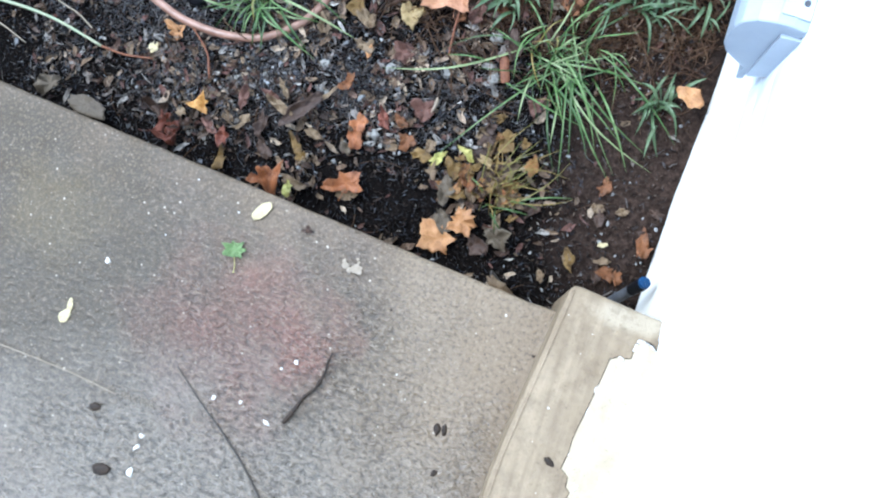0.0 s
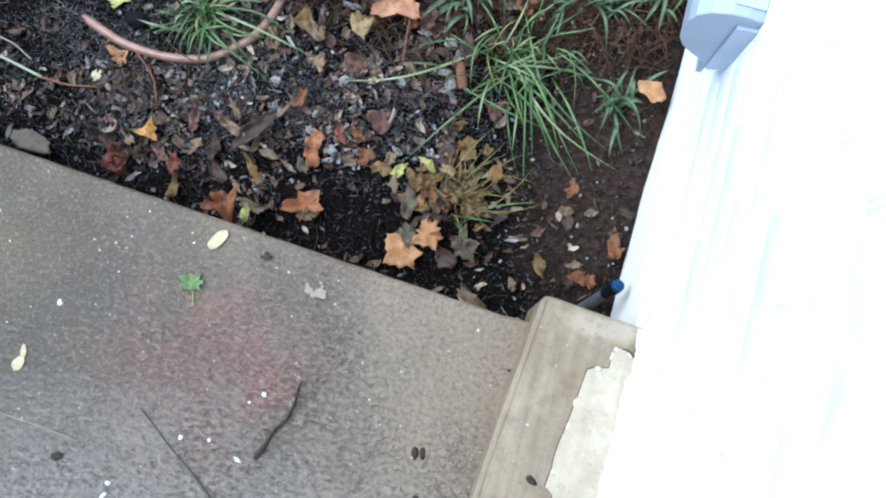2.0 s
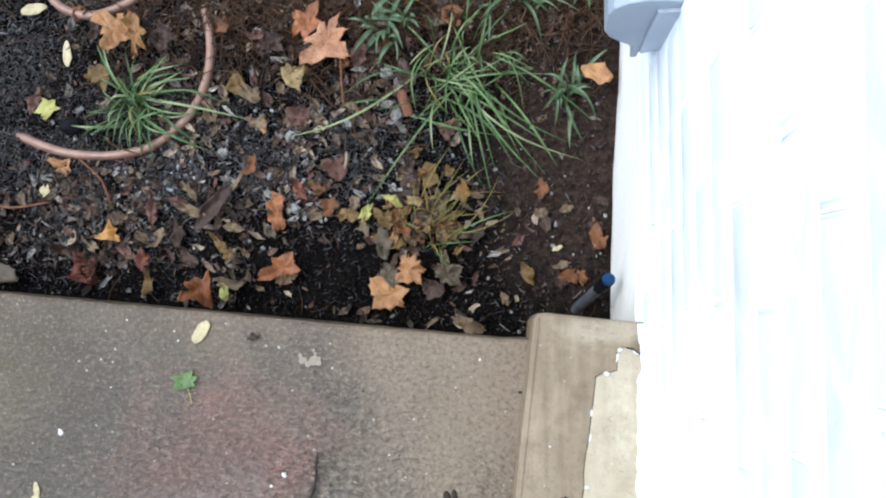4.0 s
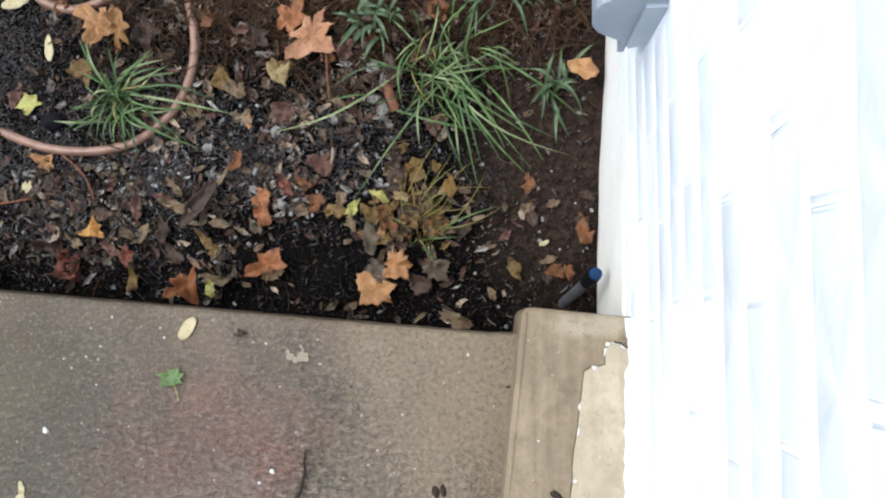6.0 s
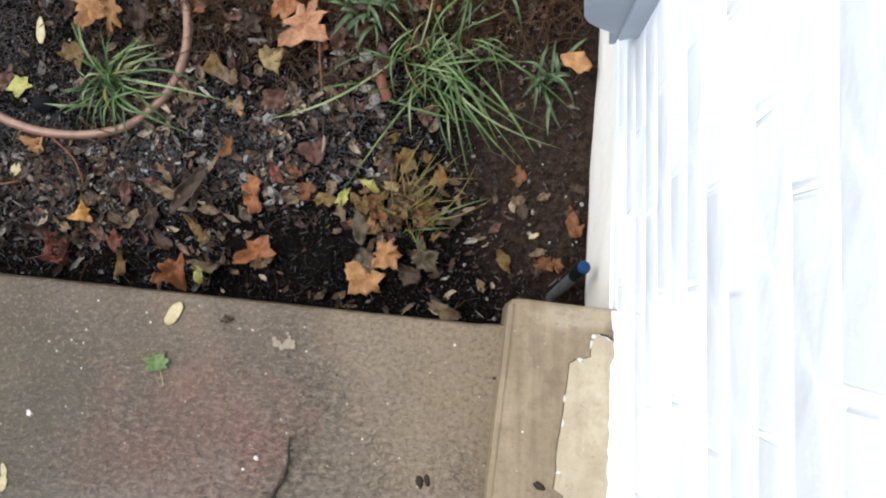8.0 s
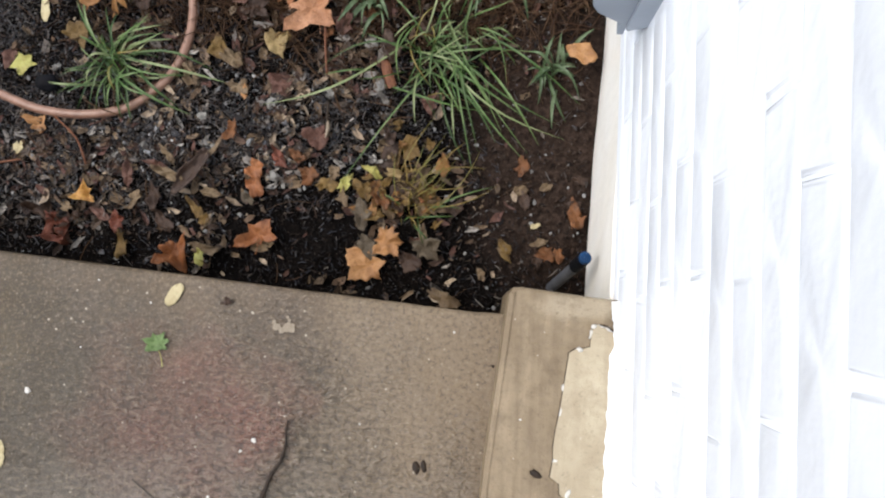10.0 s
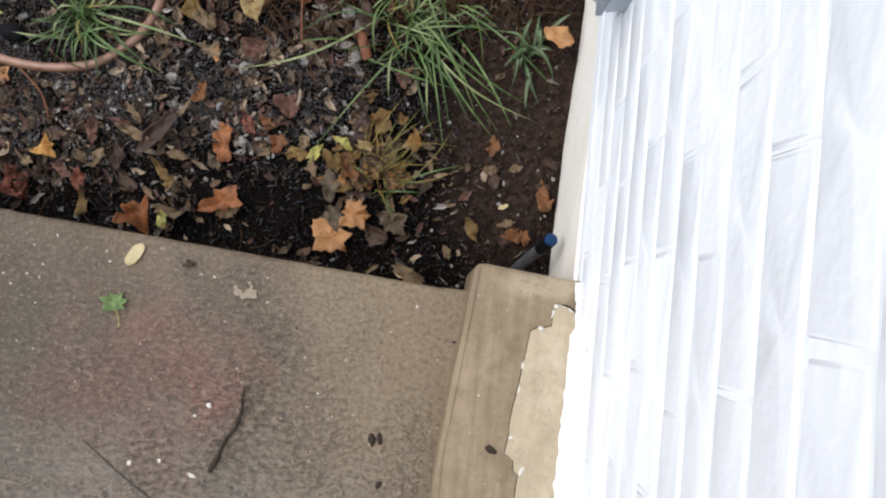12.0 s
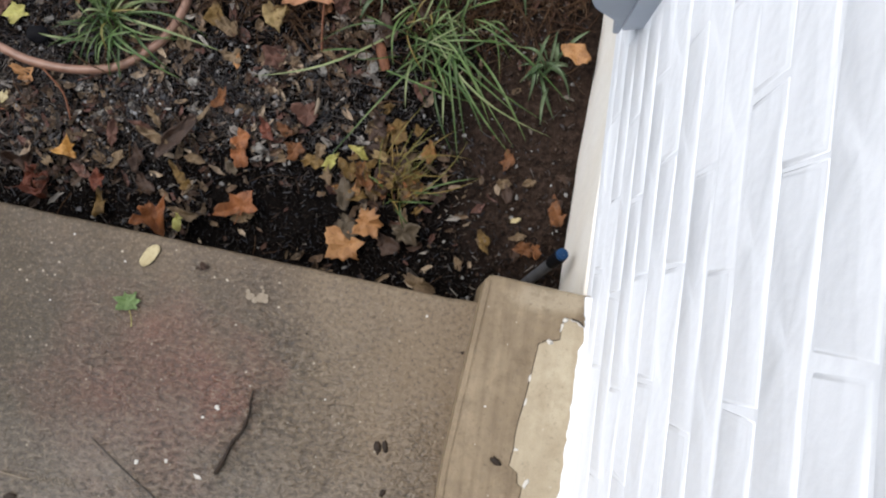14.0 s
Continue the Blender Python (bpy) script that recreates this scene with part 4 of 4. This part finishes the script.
# ---------------------------------------------------------------- loose things on the walk
bm = bmesh.new()
way = smooth_path([(-.304, -.170, .004), (-.3055, -.186, .005), (-.305, -.203, .004), (-.311, -.229, .005), (-.3195, -.241, .004), (-.326, -.254, .004), (-.332, -.274, .0045), (-.341, -.294, .004)], 5)
tube(bm, way, [.0015 + .0020 * k / len(way) + (.0014 if k % 9 == 4 else 0) + .0005 * n3(k, 1, 1, .8) for k in range(len(way))], 8)
tagged(part("twig", bm, TWIG, None, "", True), "knotty dark wet twig lying on concrete", "twig")

bm = bmesh.new()
way = smooth_path([(-.527, -.267, .0012), (-.468, -.310, .0016), (-.421, -.341, .0015), (-.365, -.385, .0016), (-.30, -.45, .0014)], 6)
tube(bm, way, [.0010 + .0011 * k / len(way) for k in range(len(way))], 6)
tagged(part("long_twig", bm, STRAW_DARK, None, "", True), "long thin dark stem lying on wet concrete", "stem")

stalk = new("seed_stalk")
bm = bmesh.new()
tube(bm, smooth_path([(-.86, -.325, .001), (-.778, -.326, .0013), (-.681, -.330, .0013), (-.605, -.338, .001)], 5), .0011, 6)
part("stalk", bm, STRAW, stalk)
for k in range(6):
    bm = bmesh.new()
    x = -.600 + .010 * k
    tube(bm, [(x, -.336, .001), (x + .006, -.330 - .002 * (k % 3), .0022), (x + .011, -.343, .0012)], [.0005, .0008, .0004], 5)
    part("awn", bm, STRAW, stalk)
tagged(stalk, "pale dry grass seed stalk on wet concrete", "stalk")


def fleck(name, x, y, z, r, mat, label, category, seed, flat=.25, long=1.0, turn=0, rag=.5):
    bm = bmesh.new()
    bmesh.ops.create_icosphere(bm, subdivisions=2, radius=r)
    for v in bm.verts:
        f = 1 + rag * n3(v.co.x, v.co.y, v.co.z + seed, 1.3 / r)
        v.co = Vector((v.co.x * f * long, v.co.y * f, v.co.z * f * flat))
    ob = part(name, bm, mat, None, "", True)
    ob.matrix_world = pose(x, y, z + r * flat * .6, 0, 0, turn)
    return tagged(ob, label, category, name + "s")


for k, (x, y, r, l) in enumerate([(-.353, -.202, .0034, 1.1), (-.372, -.218, .002, 1.2), (-.457, -.293, .0032, 1.3), (-.415, -.286, .0026, 1.2), (-.366, -.303, .0024, 2.6), (-.544, -.384, .0032, 1.3), (-.546, -.403, .003, 1.9), (-.541, -.440, .005, 1.4),
                                  (-.694, -.147, .004, 1.2), (-.62, -.08, .0013, 1.1), (-.20, -.17, .0012, 1.1), (-.07, -.032, .0016, 1.2), (-.52, -.01, .0014, 1.2), (-.60, .02, .0013, 1.2)]):
    fleck("pale_fleck", x, y, 0, r, GRIT, "small white paint fleck on wet concrete", "fleck", 500 + k, .3, l, 40 * k, .9)
for k, (x, y, r, l, turn) in enumerate([(-.116, -.227, .005, 1.9, 110), (-.105, -.225, .0042, 2.2, 105), (-.63, -.366, .006, 1.6, 10), (-.585, -.45, .008, 1.7, 10), (-.012, -.078, .0022, 1.3, 0), (-.10, -.29, .004, 1.5, 60), (-.24, -.08, .0015, 1.2, 0)]):
    fleck("dark_scrap", x, y, 0, r, TWIG, "small dark wet scrap lying on concrete", "scrap", 540 + k, .3, l, turn)
fleck("dark_scrap", .048, -.209, .0955, .0042, TWIG, "small dark scrap lying on the ledge", "scrap", 560, .5, 2.2, -30)
# the pale dried blot
bm = bmesh.new()
rnd = random.Random(8)
for k in range(16):
    cx, cy, r = -.318 + rnd.gauss(0, .009), -.037 + rnd.gauss(0, .006), rnd.uniform(.002, .0055)
    ring = [bm.verts.new((cx + r * (1 + .3 * n3(k, a, 0, 2)) * math.cos(a), cy + r * (1 + .3 * n3(k, a, 3, 2)) * math.sin(a), .0006 + .0001 * k)) for a in (j * .6283 for j in range(10))]
    low = [bm.verts.new((v.co.x, v.co.y, -.001)) for v in ring]
    bm.faces.new(ring)
    for j in range(10):
        bm.faces.new((low[j], low[(j + 1) % 10], ring[(j + 1) % 10], ring[j]))
BLOT = simple_material("pale_dried_blot", (.17, .135, .09), (.25, .205, .15), 200, .6)
tagged(part("dried_blot", bm, BLOT), "pale dried blot on wet concrete", "blot")

for k, (x, y, r, l, turn) in enumerate([(.117, -.0125, .003, 1.3, 20), (.113, -.022, .0016, 3.4, 80), (.099, -.0445, .0028, 1.3, 0), (.128, -.012, .0016, 3.0, -10), (.137, -.016, .0025, 2.0, -35), (.079, -.095, .0013, 3.5, 85), (.0765, -.128, .0015, 4.0, 85), (.072, -.19, .002, 1.5, 0),                                         (.09, -.232, .003, 1.9, 70), (.025, -.14, .0012, 1.2, 0)]):
    fleck("paint_chip", x, y, .0975 if x > .07 else .095, r, GRIT, "white paint chip on the concrete ledge", "paint chip", 580 + k, .2, l, turn, 1.1)
bm = bmesh.new()
tube(bm, smooth_path([(.124, -.0105, .099), (.134, -.0125, .1), (.142, -.0185, .1)], 4), .0011, 6)
tagged(part("dark_crack_strand", bm, TWIG), "short dark strand on the ledge by the wall", "strand")


# ---------------------------------------------------------------- loose cover of the bed
def scatter(name, label, mat, count, seed, make, density):
    """Many small pieces in one mesh."""
    rnd = random.Random(seed)
    verts, faces = [], []
    made = 0
    while made < count:
        x, y = (rnd.uniform(-1.32, .14), rnd.uniform(-.02, .92)) if made % 7 else (rnd.uniform(-2.6, .14), rnd.uniform(.0, 2.2))
        if y < edge_y(x) + (.004 if x > -1.5 else .05) or (x > 0 and y < .04) or rnd.random() > density(x, y):
            continue
        v, f = make(rnd)
        a, tx, ty = rnd.uniform(0, 6.283), rnd.gauss(0, .28), rnd.gauss(0, .28)
        m = Matrix.Translation((x, y, soil_z(x, y) + rnd.uniform(.0, .007))) @ Euler((tx, ty, a)).to_matrix().to_4x4()
        b = len(verts)
        verts += [tuple(m @ Vector(p)) for p in v]
        faces += [tuple(b + i for i in q) for q in f]
        made += 1
    me = bpy.data.meshes.new(name)
    me.from_pydata(verts, [], faces)
    me.materials.append(mat)
    return tagged(new(name, me), label, name.replace("_", " "), kind="stuff")


def chip(rnd):
    l, w, h = .004 + .013 * rnd.random() ** 1.7, rnd.uniform(.001, .0036), rnd.uniform(.0006, .0022)
    v, n = [], 3
    bend = rnd.uniform(-.15, .15) * l
    for k in range(n):
        t = k / (n - 1) - .5
        s = 1 if k == 1 else rnd.uniform(.3, .8)
        o = bend * (1 - 4 * t * t)
        v += [(t * l, o - w * s * .5, 0), (t * l, o + w * s * .5, 0), (t * l, o, h * s)]
    f = [(0, 2, 1), (6, 7, 8)]
    for k in range(n - 1):
        a, b = 3 * k, 3 * k + 3
        f += [(a, a + 1, b + 1, b), (a + 1, a + 2, b + 2, b + 1), (a + 2, a, b, b + 2)]
    return v, f


def shred(rnd):
    v, f = chip(rnd)
    k, t = rnd.uniform(.9, 1.7), rnd.uniform(.45, .9)
    return [(a * k, b * t, c * .8 + .0025) for a, b, c in v], f


def flake(rnd):
    """A flat angular chip of stone."""
    n, r, h = rnd.choice((4, 5, 5, 6)), .0010 + .0055 * rnd.random() ** 3.2, rnd.uniform(.0008, .0024)
    long = rnd.uniform(1.0, 1.9)
    rim = []
    for k in range(n):
        a = 6.2832 * (k + rnd.uniform(-.3, .3)) / n
        q = r * rnd.uniform(.65, 1.2)
        rim.append((q * long * math.cos(a), q * math.sin(a)))
    tip = rnd.uniform(-.3, .3)
    v = [(x, y, 0) for x, y in rim] + [(x * .78, y * .78, h * (1 + tip * x / r)) for x, y in rim]
    f = [tuple(range(n, 2 * n)), tuple(range(n - 1, -1, -1))]
    f += [(k, (k + 1) % n, n + (k + 1) % n, n + k) for k in range(n)]
    return [(x, y, z + .002) for x, y, z in v], f


def scrap(rnd):
    l = .005 + .024 * rnd.random() ** 1.8
    w, c = l * rnd.uniform(.2, .6), rnd.uniform(-.25, .5)
    v = []
    for i in range(4):
        for j in range(3):
            t, u = i / 3 - .5, j / 2 - .5
            tap = 1 - (2 * t) ** 2 * rnd.uniform(.2, .9)
            v.append((t * l + rnd.uniform(-.16, .16) * l, u * w * tap + rnd.uniform(-.2, .2) * w, .002 + c * l * (4 * t * t) * .5 + abs(u) * w * .6 + rnd.uniform(-.0015, .0015)))
    f = [(i * 3 + j, i * 3 + j + 1, i * 3 + j + 4, i * 3 + j + 3) for i in range(3) for j in range(2)]
    n = len(v)
    rim = [0, 1, 2, 5, 8, 11, 10, 9, 6, 3]
    v += [(x, y, z - .0006) for x, y, z in v]
    f += [tuple(n + i for i in q[::-1]) for q in f]
    f += [(rim[(k + 1) % 10], rim[k], n + rim[k], n + rim[(k + 1) % 10]) for k in range(10)]
    return v, f


def needle(rnd):
    l, r, b = rnd.uniform(.02, .10), .0004 + .0008 * rnd.random() ** 2, rnd.gauss(0, .07)
    v, n, lift = [], 5, rnd.uniform(0, .018)
    for k in range(n):
        t = k / (n - 1) - .5
        y, z = b * l * (1 - 4 * t * t), lift * (1 - 4 * t * t) + .003
        v += [(t * l, y - r, z), (t * l, y + r, z), (t * l, y, z + 1.6 * r)]
    f = []
    for k in range(n - 1):
        a, c = 3 * k, 3 * k + 3
        f += [(a, a + 1, c + 1, c), (a + 1, a + 2, c + 2, c + 1), (a + 2, a, c, c + 2)]
    return v, f


def pebble(rnd):
    r = rnd.uniform(.0015, .0052)
    v = [(rnd.uniform(-.3, .3) * r, 0, r * .5)]
    for z, s in ((.45, .75), (0, 1.0)):
        for k in range(6):
            a = 1.0472 * k + z
            q = r * s * rnd.uniform(.5, 1.45)
            v.append((q * math.cos(a), q * math.sin(a) * .75, z * r * .8))
    f = [(0, 1 + k, 1 + (k + 1) % 6) for k in range(6)]
    f += [(1 + k, 7 + k, 7 + (k + 1) % 6, 1 + (k + 1) % 6) for k in range(6)] + [tuple(range(12, 6, -1))]
    return v, f


def crumb(rnd):
    l, w, h = rnd.uniform(.0018, .008), rnd.uniform(.0008, .003), rnd.uniform(.0005, .0018)
    v = [(-l / 2, 0, 0), (rnd.uniform(-.3, .3) * l, w / 2, rnd.uniform(0, h)), (l / 2, rnd.uniform(-.4, .4) * w, 0), (rnd.uniform(-.3, .3) * l, -w / 2, rnd.uniform(0, h)), (0, 0, h + .001)]
    v = [(a, b, c + .003) for a, b, c in v]
    return v, [(0, 3, 4), (3, 2, 4), (2, 1, 4), (1, 0, 4), (0, 1, 2, 3)]


def lump(rnd):
    v, f = pebble(rnd)
    k, sq = .35 + .5 * rnd.random() ** 2, rnd.uniform(.8, 1.7)
    return [(a * k * sq, b * k, c * k * .6 + .0005) for a, b, c in v], f


def blob(x, y, cx, cy, rx, ry):
    return math.exp(-((x - cx) / rx) ** 2 - ((y - cy) / ry) ** 2)


def uneven(x, y):
    return min(1, max(.12, .5 + 1.5 * n3(x, y, 6, 9)))


def muddy(x, y):
    return min(1, 1.25 * blob(x, y, .07, .29, .15, .26))


def gritty(x, y):
    return min(1, blob(x, y, -.52, .275, .26, .075) + .8 * blob(x, y, -.36, .34, .16, .07) + .5 * blob(x, y, -.72, .24, .14, .08))


scatter("mulch_chips", "dark shredded wet bark mulch covering the bed", CHIPS, 26000, 1, chip, lambda x, y: 1 - .94 * muddy(x, y))
scatter("mulch_fines", "fine crumbs of bark, grit and leaf between mulch chips", FINES, 18000, 6, crumb, lambda x, y: (.14 + .86 * gritty(x, y) + 1.0 * blob(x, y, -.90, .43, .22, .2)) * (1 - .6 * muddy(x, y)) * (1 - .9 * blob(x, y, -.32, .10, .22, .08)))
scatter("bark_shreds", "greyish brown shredded bark fibres on mulch", SHREDS, 12000, 9, shred, lambda x, y: (.10 + .9 * gritty(x, y) + .45 * blob(x, y, -.70, .20, .3, .09) + 1.1 * blob(x, y, -.88, .43, .24, .2)) * uneven(x + 3, y) * (1 - .7 * muddy(x, y)) * (1 - .9 * blob(x, y, -.32, .10, .22, .08)))
scatter("stone_chips", "small grey angular stone chips mixed with mulch", SLATE, 1100, 7, flake, lambda x, y: (.03 + .97 * gritty(x, y) * (.45 + .55 * uneven(x, y))) * (1 - .8 * muddy(x, y)) * (1 - .95 * blob(x, y, -.32, .10, .22, .09)))
scatter("mud_crumbs", "brown crumbs and lumps of wet soil", MUD, 2600, 8, lump, lambda x, y: .04 + .96 * muddy(x, y))
scatter("leaf_litter", "broken brown and tan leaf fragments on mulch", LITTER, 5200, 2, scrap,
        lambda x, y: (.08 + 1.0 * blob(x, y, -.66, .205, .28, .075) + .55 * blob(x, y, -.45, .38, .20, .08) + 1.0 * blob(x, y, -.25, .60, .45, .14) + .5 * blob(x, y, -.19, .2, .1, .12)) * uneven(x, y) * (1 - .6 * muddy(x, y)) * (1 - .9 * blob(x, y, -.3, .11, .16, .06)))
scatter("needle_litter", "brown pine needles matted on the bed", NEEDLES, 4200, 3, needle,
        lambda x, y: min(1, 1.2 * blob(x, y, -.38, .64, .30, .15) + .9 * blob(x, y, .02, .64, .18, .14) + .004))
scatter("pebble_scatter", "pale grit and pebbles between mulch chips", PEBBLES, 700, 4, pebble,
        lambda x, y: (.10 + .9 * gritty(x, y)) * (1 - .95 * blob(x, y, -.32, .10, .22, .09)))


# ---------------------------------------------------------------- bricks of the wall
def brick_mesh(seed, length, height):
    rnd = random.Random(seed)
    bm = bmesh.new()
    rings = []
    hy, hz = length / 2, height / 2
    spots = [(-1, -1), (-.3, -1), (.35, -1), (1, -1), (1, 1), (.4, 1), (-.3, 1), (-1, 1)]
    wob = [(rnd.uniform(-.0024, .0024), rnd.uniform(-.0019, .0019)) for _ in spots]
    for inset, depth in ((0, .008), (.0003, .0012), (.0024, .00088), (.0048, .00042), (.0068, .00010), (.0088, 0)):
        rings.append([bm.verts.new((depth + (rnd.uniform(-.0004, .0004) if 0 < depth < .003 else 0), y * (hy - inset * .55) + wy, z * (hz - inset * (1.0 if z > 0 else .35)) + wz)) for (y, z), (wy, wz) in zip(spots, wob)])
    for a, b in zip(rings, rings[1:]):
        for k in range(8):
            bm.faces.new((a[k], b[k], b[(k + 1) % 8], a[(k + 1) % 8]))
    bm.faces.new(rings[-1][::-1])
    bmesh.ops.recalc_face_normals(bm, faces=bm.faces)
    me = mesh_of("brick", bm, PAINT, True)
    return me


JOINT = .0028
LINES = [.058, .095, .156, .217, .279, .340, .401, .463, .524, .585, .646, .708, .772, .840, .907, .974, 1.041]
# head joints of the courses whose joints are told apart: course, first joint
HEADS = {8: -.088, 9: .032, 10: -.063, 11: .070, 12: -.030}
bricks = {}
rnd = random.Random(21)
for c in range(len(LINES) - 1):
    z0, z1 = LINES[c], LINES[c + 1]
    first = HEADS.get(c, (-.066 if c % 2 == 0 else .04) + rnd.uniform(-.015, .015))
    first -= LENGTH * math.ceil((first + .75) / LENGTH)
    y = first
    while y < 1.05:
        long = LENGTH + rnd.uniform(-.004, .004)
        key = (round(z1 - z0, 3), rnd.randrange(4))
        if key not in bricks:
            bricks[key] = brick_mesh(700 + len(bricks), LENGTH - JOINT, z1 - z0 - JOINT)
        if not (z1 < .1 and y + long < .05):
            ob = new("brick", bricks[key])
            ob.parent = wall
            ob.location = (FACE + rnd.uniform(-.0002, .0002), y + long / 2, (z0 + z1) / 2 + rnd.uniform(-.0008, .0008))
            ob.rotation_euler = (radians(rnd.uniform(-.5, .5)), radians(rnd.uniform(-.15, .15)), radians(rnd.uniform(-.05, .05)))
        y += long

# the rest of the brickwork, joined
verts, faces = [], []
row = 0
z = .095
while z < 2.7:
    y = -3.98 + (row % 2) * LENGTH / 2
    while y < 6.7:
        if z > 1.03 or y > 1.05 or y + LENGTH < -.74:
            b = len(verts)
            y0, y1, za, zb = y + .005, y + LENGTH - .005, z + .005, z + COURSE - .005
            x = FACE + rnd.uniform(-.0005, .0005)
            for d, i in ((.006, 0), (0, .002)):
                verts += [(x + d, y0 + i, za + i), (x + d, y1 - i, za + i), (x + d, y1 - i, zb - i), (x + d, y0 + i, zb - i)]
            faces += [(b + 4, b + 7, b + 6, b + 5)] + [(b + k, b + 4 + k, b + 4 + (k + 1) % 4, b + (k + 1) % 4) for k in range(4)]
        y += LENGTH
    z += COURSE
    row += 1
me = bpy.data.meshes.new("brickwork")
me.from_pydata(verts, [], faces)
me.materials.append(PAINT)
rest = new("brickwork", me)
rest.parent = wall
tagged(rest, kind="stuff")
